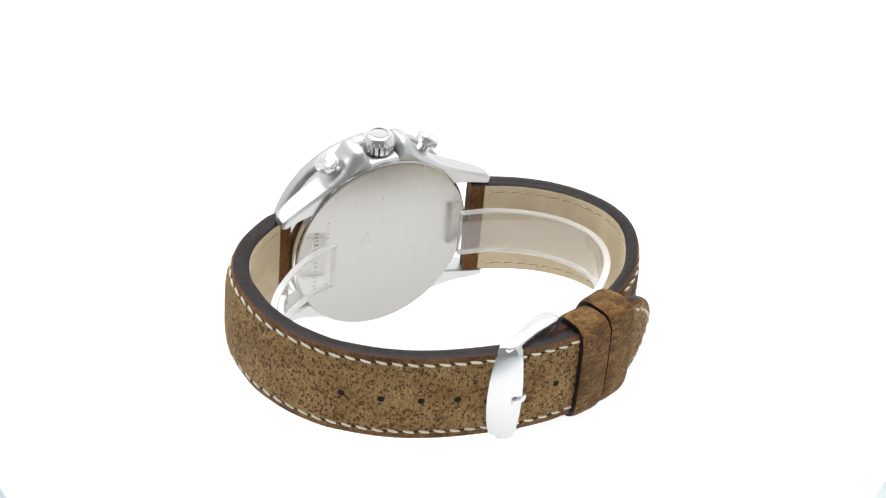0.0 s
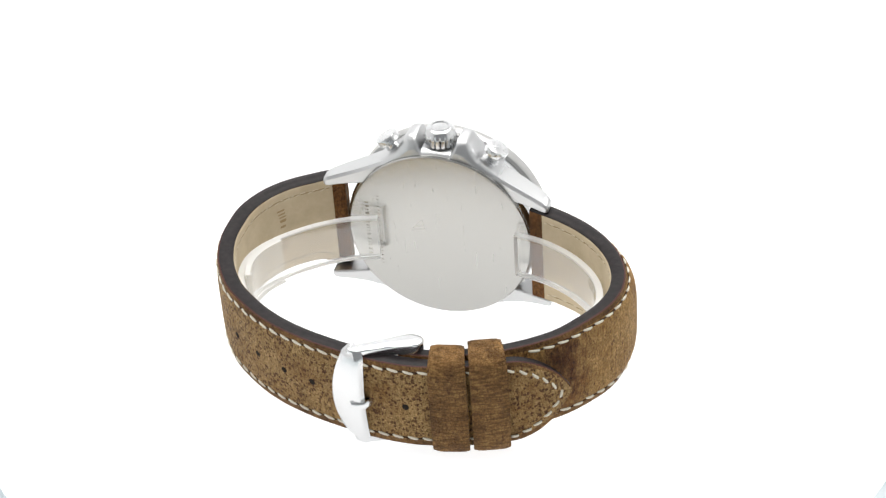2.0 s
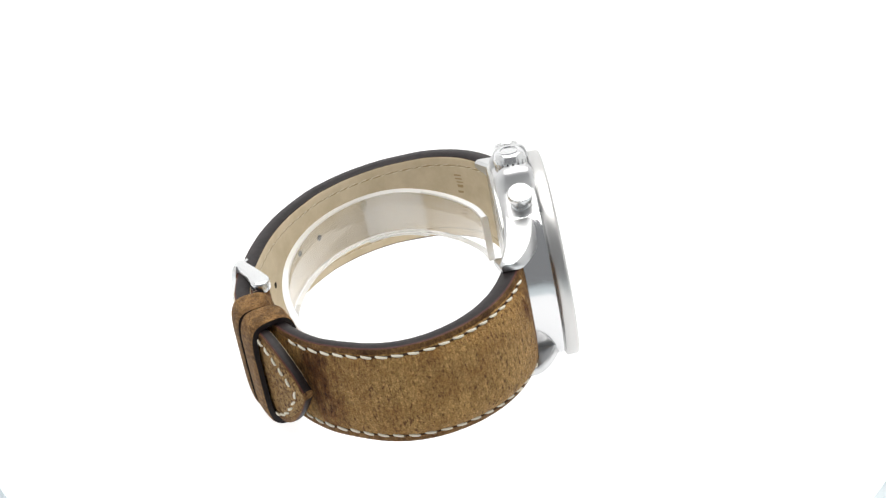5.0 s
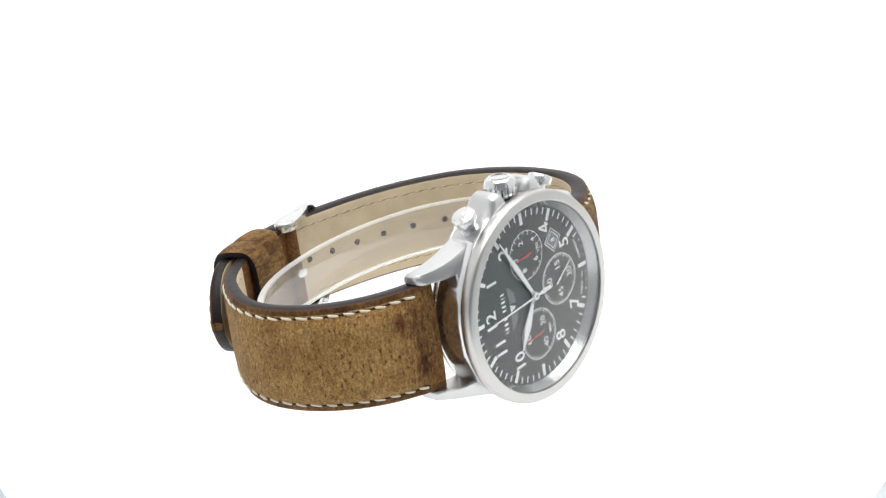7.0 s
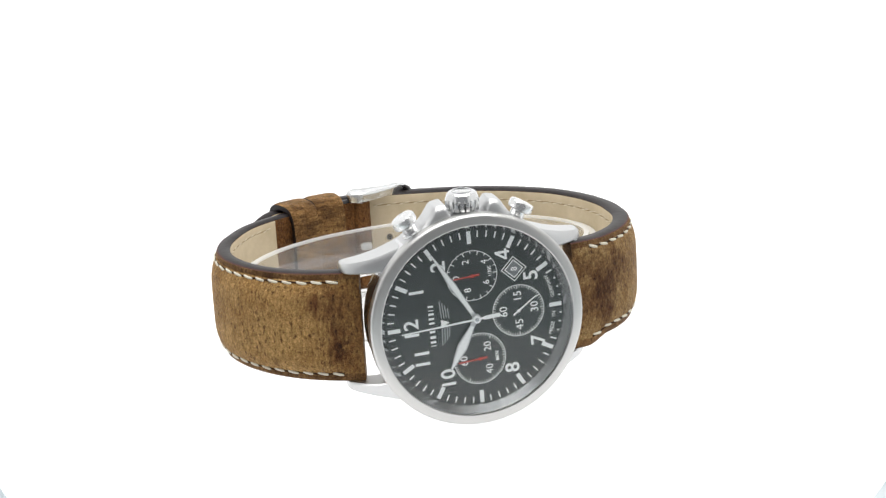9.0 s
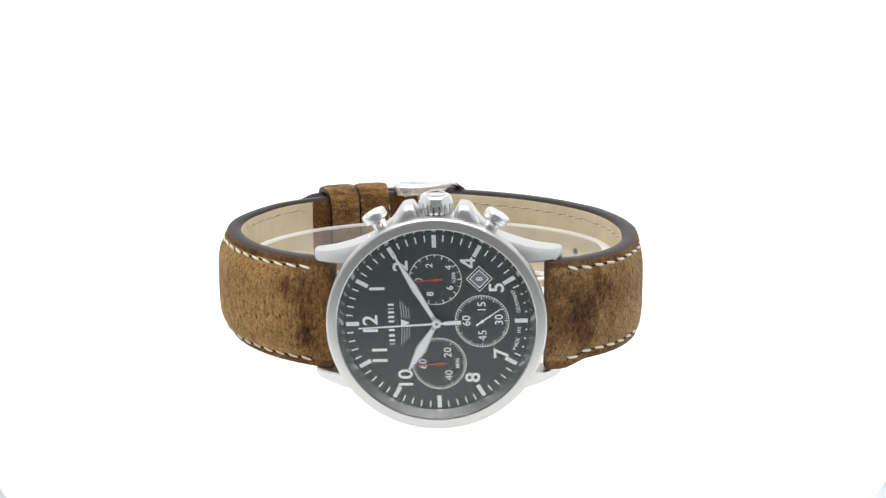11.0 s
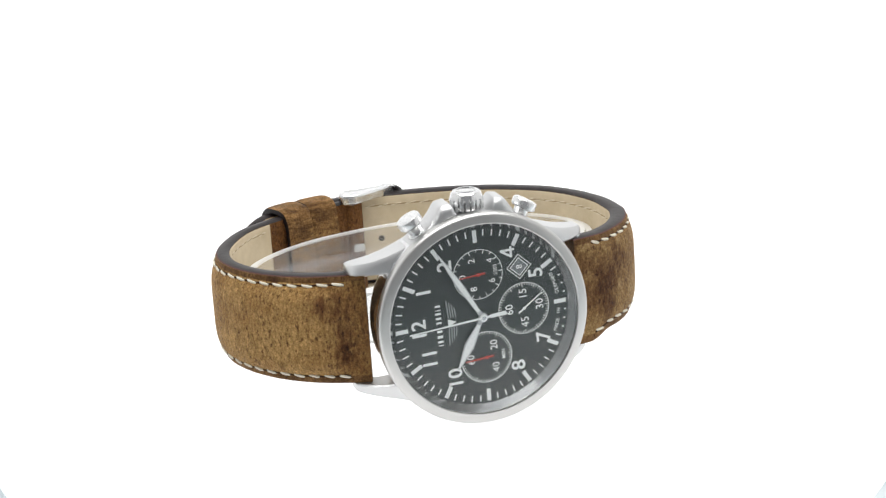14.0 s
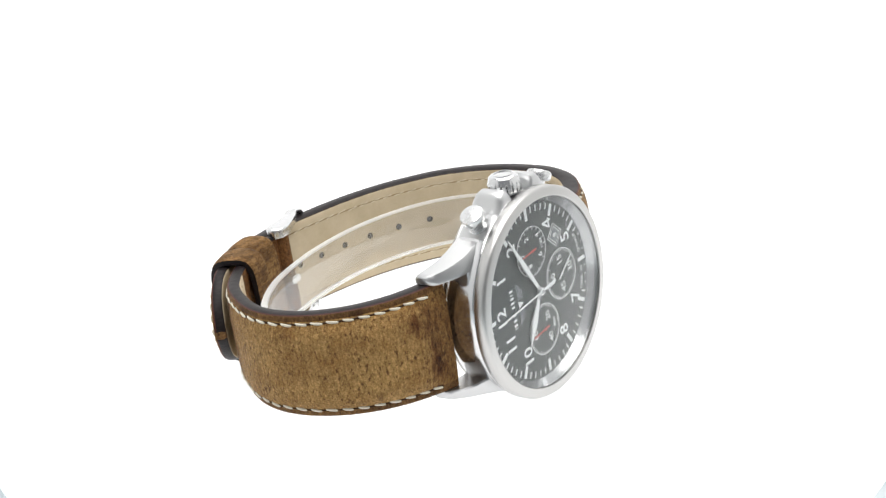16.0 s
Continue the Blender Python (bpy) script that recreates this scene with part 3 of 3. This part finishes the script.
    for cx, cz, a, n, m in ((0, 8.6, -3, 3.8, RED), (0.25, -8.45, -3, 4.4, RED), (8.75, 0, 146, 4.6, WHITE_PAINT)):
        hand("counter_hand", [(-1.4, 0.17), (n, 0.09), (n, -0.09), (-1.4, -0.17)], a, cx, cz, -0.3, m, dial)
        bm = bmesh.new()
        disc(bm, 0.32, -0.36, cx, cz, 24, 0.15)
        part("counter_hub", bm, m, dial)
    bm = bmesh.new()
    lathe(bm, [(0.01, -2.15), (18.85, -2.15), (19.12, -2.0), (19.12, -1.8), (0.01, -1.8)], 128)
    crystal = part("crystal", bm, CRYSTAL, watch, "flat clear mineral crystal")
    crystal.visible_shadow = False


# ---- strap ----
LONG = Path([(21.3, 3.8), (25.0, 4.6), (29.7, 7.1), (34.2, 10.8), (37.5, 15.4), (39.5, 20.7), (39.9, 25.9), (39.7, 31.1), (38.5, 36.1),
             (36.5, 41.0), (32.8, 46.7), (28.8, 50.5), (24.4, 53.9), (19.8, 56.6), (15.3, 58.6), (10.3, 60.3), (4.5, 61.8),
             (-1.7, 63.1), (-8.9, 63.6), (-15.0, 62.9), (-22.0, 61.1), (-28.5, 58.5), (-34.1, 55.6), (-38.5, 52.3)], 1)
SHORT = Path([(-21.1, 6.5), (-24.5, 7.6), (-28.9, 9.5), (-33.0, 11.9), (-37.2, 15.4), (-40.7, 19.7), (-43.1, 24.4), (-44.3, 29.0),
              (-44.3, 33.8), (-42.9, 38.7), (-40.2, 43.5), (-36.7, 48.2), (-32.9, 51.5), (-28.4, 54.4), (-23.4, 56.8), (-18.0, 58.7),
              (-13.0, 59.9), (-8.3, 60.3)], -1)


def ease(s, s0, s1):
    """Smooth step from 0 at s0 to 1 at s1."""
    k = max(0.0, min(1.0, (s - s0) / (s1 - s0)))
    return k * k * (3 - 2 * k)


def long_half(s):
    """Half width of the long half, drawn in just behind the lugs."""
    w = 11.05 - 0.85 * ease(s, 3.0, 9.0) - 0.45 * ease(s, 9, 45)
    d = LONG.len - s
    if d < 12:
        w *= max(0.08, (1 - (1 - d / 12) ** 1.8) ** 0.72)
    return w


def short_half(s):
    return 11.2 - 1.45 * min(1.0, s / 70)


def strap_z(s, path):
    """Middle line: the case leans a little, so the halves leave it at uneven heights."""
    if path is LONG:
        return 0.55 * ease(s, 3, 9) - 0.35 * ease(s, 30, 75)
    return -0.95 + 1.15 * ease(s, 6, 60)


def pad_of(s):
    """Padding of the long half, full behind the lugs and flat towards its end."""
    return 0.3 + 0.95 * math.exp(-((s - 17) / 19) ** 2)


def pad_short(s):
    """The buckle half bulges most where it leaves the case."""
    return 0.3 + 2.45 * math.exp(-((s - 17) / 24) ** 2)


def swell(u):
    """Padding across the strap: flat stitched borders, full middle."""
    return max(0.0, 1 - (abs(u) / 0.89) ** 5) + 0.04 * (1 - u * u)


def section(p, n, half, thick, pad, zc):
    """Closed strap section and its materials: 0 leather, 1 edge paint."""
    pts, ids = [], []
    k = 40
    lip = min(0.35, half * 0.3)
    for i in range(k + 1):
        u = -1 + 2 * i / k
        o = pad * swell(u) - (0.18 if abs(u) > 0.97 else 0)
        pts.append((o, u * (half - lip * 0.4)))
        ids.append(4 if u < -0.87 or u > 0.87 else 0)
    ids[-1] = 3
    pts += [(-0.45, half), (-thick * 0.5, half + 0.08), (-thick + 0.45, half), (-thick, half - lip)]
    ids += [1, 1, 1, 2]
    pts += [(-thick, -half + lip), (-thick + 0.45, -half), (-thick * 0.5, -half - 0.08), (-0.45, -half)]
    ids += [1, 1, 1, 3]
    return [p + n * o + Vector((0, 0, zc + z)) for o, z in pts], ids


def build_strap(name, path, half, thick, pad, skin, label, lining_from, lining_to):
    rings = []
    for i, p in enumerate(path.p):
        s = path.len * i / (len(path.p) - 1)
        ends = min(1.0, 0.2 + s / 9.0, (path.len - s) / 3.0 + 0.15)
        r, ids = section(p, path.n[i], half(s), thick(s), pad(s) * ends, strap_z(s, path))
        rings.append(r)
    bm = bmesh.new()
    loft(bm, rings, mats=ids)
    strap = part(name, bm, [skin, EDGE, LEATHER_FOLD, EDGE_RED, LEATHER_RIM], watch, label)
    bm = bmesh.new()
    rings = []
    n = round((lining_to - lining_from) / 0.8)
    for i in range(n + 1):
        s = lining_from + (lining_to - lining_from) * i / n
        p, t, nn = path.at(s)
        h, th = half(s) - 0.35, thick(s)
        if h < 0.4:
            break
        sec = [(-th + 0.2, -h), (-th - 0.12, -h + 0.15), (-th - 0.15, 0), (-th - 0.12, h - 0.15), (-th + 0.2, h)]
        rings.append([p + nn * o + Vector((0, 0, strap_z(s, path) + z)) for o, z in sec])
    loft(bm, rings)
    part("lining", bm, LINING, strap, "beige nubuck strap lining")
    return strap


def stitch_mesh(thread, fat):
    bm = bmesh.new()
    rings = []
    for x, r, dip in ((-1.0, 0.14, -0.18), (-0.85, 0.22, -0.04), (-0.35, 0.27, 0.04), (0.3, 0.27, 0.04), (0.8, 0.23, -0.03), (1.0, 0.15, -0.18)):
        rings.append([(x, dip + r * 0.8 * fat * math.sin(a), r * fat * math.cos(a) + 0.2 * x) for a in [2 * math.pi * i / 8 for i in range(8)]])
    loft(bm, rings)
    bmesh.ops.scale(bm, vec=(MM,) * 3, verts=bm.verts)
    me = bpy.data.meshes.new("stitch")
    for f in bm.faces:
        f.smooth = True
    bm.to_mesh(me)
    bm.free()
    me.materials.append(thread)
    return me


STITCH = stitch_mesh(THREAD, 1.05)
STITCH_IN = stitch_mesh(THREAD_IN, 0.7)


def stitch(parent, p, along, out, size=1.0, mesh=None):
    """One stitch at p in millimetres."""
    x = along.normalized()
    y = (out - x * out.dot(x)).normalized()
    z = x.cross(y)
    m = Matrix((x, y, z)).transposed().to_4x4()
    ob = new("stitch", mesh or STITCH)
    ob.parent = parent
    ob.matrix_basis = Matrix.Translation(p * MM) @ m @ Matrix.Diagonal((size, 1, 1, 1))
    return ob


def pad_at(h, inset, pad):
    """Height of the padded leather at an inset from the edge."""
    return pad * swell((h - inset) / h)


def seam(strap, path, half, s0, s1, inset, o, pitch=3.0, sides=(-1, 1), size=1.14, rnd=random.Random(3)):
    n = int((s1 - s0) / pitch)
    pad = pad_of if path is LONG else pad_short
    for side in sides:
        if o > 0:
            # dark ribbon on the leather; its colour is the seam groove's shade
            bm = bmesh.new()
            rings = []
            for i in range(int((s1 - s0) / 0.8)):
                s = s0 - 1.2 + 0.8 * i
                p, t, nn = path.at(s)
                lift = 0.035 + pad_at(half(s), inset, pad(s))
                z = strap_z(s, path) + side * (half(s) - inset)
                rings.append([p + nn * (lift + a) + Vector((0, 0, z + w)) for a, w in ((-0.2, -0.2), (0, -0.2), (0, 0.2), (-0.2, 0.2))])
            loft(bm, rings)
            part("stitch_groove_shade", bm, CHANNEL_SHADE, strap)
        else:
            # browner ribbon on the lining, shade of the thread's groove as colour
            bm = bmesh.new()
            rings = []
            for i in range(int((s1 - s0) / 0.8)):
                s = s0 - 1.0 + 0.8 * i
                p, t, nn = path.at(s)
                deep = 3.6 - (0.35 if path is LONG else 1.1) * min(1.0, s / 60) + 0.15
                z = strap_z(s, path) + side * (half(s) - inset)
                rings.append([p - nn * (deep + a) + Vector((0, 0, z + w)) for a, w in ((-0.2, -0.13), (0, -0.13), (0, 0.13), (-0.2, 0.13))])
            loft(bm, rings)
            part("stitch_groove_shade", bm, GROOVE_SHADE, strap)
        for i in range(n + 1):
            s = s0 + pitch * i
            p, t, nn = path.at(s)
            p2, t2, n2 = path.at(s + 0.4)
            h, h2 = half(s) - inset, half(s + 0.4) - inset
            if h < 0.3:
                continue
            lift = o + pad_at(half(s), inset, pad(s)) if o > 0 else -(3.66 - (0.35 if path is LONG else 1.1) * min(1.0, s / 60))
            a = p + nn * lift + Vector((0, 0, strap_z(s, path) + side * h))
            b = p2 + n2 * lift + Vector((0, 0, strap_z(s, path) + side * max(h2, 0.0)))
            stitch(strap, a + Vector((0, 0, rnd.uniform(-0.08, 0.08))), b - a, nn, size * rnd.uniform(0.92, 1.06), STITCH_IN if o < 0 else STITCH)


def build_straps():
    def thick_l(s):
        return 3.6 - 0.35 * min(1.0, s / 60) - 1.0 * ease(s, LONG.len - 36, LONG.len - 14)

    def thick_s(s):
        return 3.6 - 1.1 * min(1.0, s / 60)
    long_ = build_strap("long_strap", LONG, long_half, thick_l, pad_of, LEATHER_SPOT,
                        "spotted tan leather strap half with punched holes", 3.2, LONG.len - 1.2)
    short = build_strap("buckle_strap", SHORT, short_half, thick_s, pad_short, LEATHER,
                        "tan leather strap half folded round the buckle pin", 3.2, SHORT.near_x(-30))
    seam(long_, LONG, long_half, 5.2, LONG.len - 13.2, 1.4, 0.04, sides=(1,))
    seam(long_, LONG, long_half, 5.2, LONG.len - 13.2, 2.0, 0.04, sides=(-1,))
    seam(short, SHORT, short_half, 5.2, SHORT.near_x(-30), 1.85, 0.06, sides=(-1,))
    seam(short, SHORT, short_half, 5.2, SHORT.near_x(-30), 1.6, 0.06, sides=(1,))
    # rounded point of the tail
    tip = []
    for i in range(61):
        d = 12.5 * (1 - i / 60)
        p, t, nn = LONG.at(LONG.len - d)
        tip.append((p + nn * 0.42, nn, max(0.0, long_half(LONG.len - max(0.0, d - 1.6)) - 1.55)))
    tip = [q for q in tip if q[2] > 0.3]
    line = [(p + Vector((0, 0, 0.2 + w)), nn) for p, nn, w in tip] + [(p + Vector((0, 0, 0.2 - w)), nn) for p, nn, w in reversed(tip)]
    run, due = 0.0, 0.6
    for (p, nn), (q, n2) in zip(line, line[1:]):
        run += (q - p).length
        if run >= due:
            stitch(long_, p.lerp(q, 0.5), q - p, nn, 0.85)
            due += 2.6
    # thread on the lining side
    seam(long_, LONG, long_half, 5.2, LONG.len - 34, 2.3, -2.75, pitch=3.1, size=1.1)
    seam(short, SHORT, short_half, 5.2, SHORT.near_x(-30), 1.9, -2.95, pitch=3.1, size=1.1)
    rnd = random.Random(8)
    for s0, z0 in ((17.0, 3.2), (17.0, -2.8)):
        z = z0 + 3.0
        for _ in range(5):
            w = rnd.uniform(0.5, 1.3)
            p, t, nn = LONG.at(s0 + rnd.uniform(-0.3, 0.3))
            th = thick_l(s0) + 0.16
            bm = bmesh.new()
            a, b = p - nn * th - t * 0.9, p - nn * th + t * 0.9
            loft(bm, [[a + Vector((0, 0, z)), b + Vector((0, 0, z)), b + nn * 0.1 + Vector((0, 0, z)), a + nn * 0.1 + Vector((0, 0, z))],
                      [a + Vector((0, 0, z - w * 0.5)), b + Vector((0, 0, z - w * 0.5)), b + nn * 0.1 + Vector((0, 0, z - w * 0.5)), a + nn * 0.1 + Vector((0, 0, z - w * 0.5))]])
            part("stamp_mark", bm, STAMP, long_, "faint brown stamped mark", smooth=False)
            z -= w + 0.2
    # cross seam of the fold
    s = SHORT.near_x(-13)
    p, t, nn = SHORT.at(s)
    for z in (-7.2, -4.8, -2.4, 0, 2.4, 4.8, 7.2):
        stitch(short, p - nn * 2.55 + Vector((0, 0, z)), Vector((0, 0, 1)), nn, 0.8)
    # punched holes: solid plugs, with the shade inside as their dark colour
    for x in (30.0, 23.9, 17.2, 10.7, 4.4, -1.7, -8.9, -14.5):
        s = min((LONG.len * i / 400 for i in range(160, 401)), key=lambda q: abs(LONG.at(q)[0].x - x) + (99 if LONG.at(q)[0].y < 40 else 0))
        p, t, nn = LONG.at(s)
        th = thick_l(s)
        c = p + Vector((0, 0, strap_z(s, LONG)))
        bm = bmesh.new()
        cyl(bm, c + nn * (pad_of(s) * 1.06 + 0.02), c - nn * (th + 0.2), 0.68, seg=20)
        part("hole", bm, HOLE, long_)
    for path in (LONG, SHORT):
        p, t, nn = path.at(1.6)
        bm = bmesh.new()
        cyl(bm, p - nn * 1.7 + Vector((0, 0, -11.5)), p - nn * 1.7 + Vector((0, 0, 11.5)), 0.75, seg=16)
        part("spring_bar", bm, POLISHED, watch)


def build_keepers():
    for x0, x1, grow, mid, deep in ((-13.9, -20.5, 0.0, -2.75, 4.65), (-21.2, -28.0, 0.2, -3.2, 5.15)):
        s0, s1 = LONG.near_x(x0), LONG.near_x(x1)
        outer, inner = [], []
        for i in range(9):
            p, t, nn = LONG.at(s0 + (s1 - s0) * i / 8)
            e = (0.25, 0.05, 0, 0, 0, 0, 0, 0.05, 0.25)[i]
            lean = (i - 4) * 0.04
            for rows, cut in ((outer, e), (inner, 1.3)):
                ring = []
                for k in range(56):
                    a = 2 * math.pi * k / 56
                    c, q = math.cos(a), math.sin(a)
                    o = mid + (deep - cut) * math.copysign(abs(c) ** 0.62, c) + lean
                    z = 0.15 + (11.3 + grow - cut) * math.copysign(abs(q) ** 0.36, q)
                    ring.append(p + nn * o + Vector((0, 0, z)))
                rows.append(ring)
        bm = bmesh.new()
        vo = [[bm.verts.new(v) for v in r] for r in outer]
        vi = [[bm.verts.new(v) for v in r] for r in inner]
        n = len(vo[0])
        for i in range(n):
            j = (i + 1) % n
            for a, b in zip(vo, vo[1:]):
                bm.faces.new((a[i], a[j], b[j], b[i]))
            for a, b in zip(vi, vi[1:]):
                bm.faces.new((a[j], a[i], b[i], b[j])).material_index = 1
            for a, b in ((vo[0], vi[0]), (vi[-1], vo[-1])):
                bm.faces.new((a[j], a[i], b[i], b[j])).material_index = 1
        bmesh.ops.recalc_face_normals(bm, faces=bm.faces)
        part("keeper", bm, [LEATHER_LOOP, EDGE], watch, "tan leather keeper loop with dark edges")


def build_buckle():
    bm = bmesh.new()
    rings = []
    for i in range(25):
        u = -1 + i / 12
        z = 0.1 + 11.3 * u
        bulge = 1.75 * (1 - u * u)
        x0, x1 = -0.95, 3.2 + 2.7 * (1 - u * u)
        yo, yi = 63.7 + bulge, 62.1 + bulge * 0.93
        if abs(u) > 0.87:
            k = (abs(u) - 0.87) / 0.13
            yo -= 0.6 * k * k
            x1 -= 0.9 * k * k
            x0 += 0.5 * k * k
        sec = [(x0, yi), (x0 - 0.15, yi + 0.7), (x0 + 0.5, yo - 0.1), (x0 + 1.4, yo), (x0 + 0.55 * (x1 - x0), yo - 0.8), (x1 - 0.35, yo - 2.0), (x1, yo - 2.5), (x1 - 0.7, yo - 2.9)]
        rings.append([(x, y, z) for x, y in sec])
    loft(bm, rings)
    buckle = part("buckle", bm, BUCKLE, watch, "polished steel pin buckle")
    for s in (-1, 1):
        zc = 0.1 + 10.35 * s
        plan = [(2.6, 62.3), (2.0, 63.2), (0.3, 63.3), (-3.0, 62.4), (-6.3, 61.8), (-9.0, 61.9), (-11.0, 61.4), (-11.8, 59.8), (-11.0, 57.9), (-8.6, 57.2), (-6.0, 57.9), (-2.5, 59.2), (0.4, 60.5), (2.2, 61.8)]
        plan = [(x, 60.2 + 0.2 * x + (y - 60.2 - 0.2 * x) * 0.92 - 1.6 * max(0.0, min(1.0, -x / 9))) for x, y in plan]
        bm = bmesh.new()
        for _ in range(2):
            plan = [q for (ax, ay), (bx, by) in zip(plan, plan[1:] + plan[:1])
                    for q in ((ax * 0.75 + bx * 0.25, ay * 0.75 + by * 0.25), (ax * 0.25 + bx * 0.75, ay * 0.25 + by * 0.75))]
        cx, cy = -3.0, 60.3
        rings = []
        for z, k in ((-0.85, 0.92), (-0.7, 0.99), (0.5, 1.0), (0.75, 0.975), (0.9, 0.92), (0.98, 0.82)):
            flare = 0.35
            rings.append([(cx + (x - cx) * (0.5 + 0.5 * k), cy + (y - cy) * k,
                           zc + s * (z * (1 + 0.35 * max(0.0, (-x - 5) / 7)) + flare * max(0.0, min(1.0, (1 - x) / 11)) ** 1.5)) for x, y in plan])
        loft(bm, rings)
        part("buckle_arm", bm, BUCKLE, buckle)
    bm = bmesh.new()
    cyl(bm, (-8.8, 57.4, -10.6), (-8.8, 57.4, 10.8), 0.8, seg=16)
    part("buckle_pin", bm, BUCKLE, buckle)
    bm = bmesh.new()
    cyl(bm, (-8.4, 58.4, -9.5), (-8.4, 58.4, 9.5), 1.9, seg=24)
    part("strap_fold", bm, LEATHER_FOLD, watch, "dark leather fold round the buckle pin")
    bm = bmesh.new()
    rings = []
    for x, y, h in ((-2.6, 62.1, 0.7), (-2.1, 63.8, 0.75), (-1.3, 64.9, 0.8), (0.2, 65.4, 0.82), (1.3, 65.35, 0.78), (1.7, 65.0, 0.6)):
        rings.append([(x, y - 0.55, 0.1 - h), (x, y + 0.2, 0.1 - h), (x, y + 0.5, 0.1 - h * 0.5), (x, y + 0.5, 0.1 + h * 0.5), (x, y + 0.2, 0.1 + h), (x, y - 0.55, 0.1 + h)])
    loft(bm, rings)
    part("tongue", bm, BUCKLE, buckle)
    bm = bmesh.new()
    rings = []
    for x, h in ((-9.6, 0.5), (-9.3, 0.85), (-7.5, 0.85), (-7.1, 0.5)):
        rings.append([(x, 55.8, -h), (x, 56.9, -h), (x, 56.9, h), (x, 55.8, h)])
    loft(bm, rings)
    part("tongue_loop", bm, BUCKLE, buckle)


def build_cuff():
    cuff = new("display_cuff")
    tagged(cuff, "clear plastic display cuff inside the watch strap", "display cuff")
    path = Path([(12.6, 11.2), (18.5, 12.9), (25.0, 16.8), (31.0, 22.6), (34.4, 29.0), (34.0, 36.0), (29.5, 43.5), (21.5, 49.4), (10.0, 53.2),
                 (-2.0, 54.0), (-12.0, 52.8), (-21.0, 50.4), (-30.0, 45.4), (-36.5, 38.5), (-39.0, 31.0), (-37.0, 23.6), (-31.5, 17.4),
                 (-24.5, 13.2), (-17.2, 11.2)], 1, 1.0)
    bm = bmesh.new()
    rings = []
    for p, n in zip(path.p, path.n):
        rings.append([p + n * o + Vector((0, 0, z)) for o, z in
                      ((0.6, -5.7), (0.75, -5.4), (0.75, 4.5), (0.6, 4.8), (-0.6, 4.8), (-0.75, 4.5), (-0.75, -5.4), (-0.6, -5.7))])
    loft(bm, rings, mats=[1, 0, 1, 1, 1, 0, 1, 1])
    for f in bm.faces:
        if len(f.verts) > 4:
            f.material_index = 1
    band = part("band", bm, [CLEAR, FROST], cuff)
    band.visible_shadow = False
    bm = bmesh.new()
    rings = []
    for i in range(14):
        p, t, n = path.at(22 + i * 1.2)
        rings.append([p + n * o + Vector((0, 0, z)) for o, z in ((-0.85, -5.5), (-0.85, 5.2), (-1.9, 5.2), (-1.9, -5.5))])
    loft(bm, rings, mats=[0, 1, 0, 1])
    tab = part("overlap", bm, [CLEAR, FROST], cuff)
    tab.visible_shadow = False
    return cuff


build_case()
build_dial()
build_straps()
build_keepers()
build_buckle()
display = build_cuff()


def motions():
    rows = [(t, pose(0, 0, 0, 0, 0, a)) for t, a in TURN]
    walk(watch, rows)
    walk(display, rows)
    walk(turntable, [(t, pose(0.0025, 0, -0.030, 0, 0, a)) for t, a in TURN])


motions()
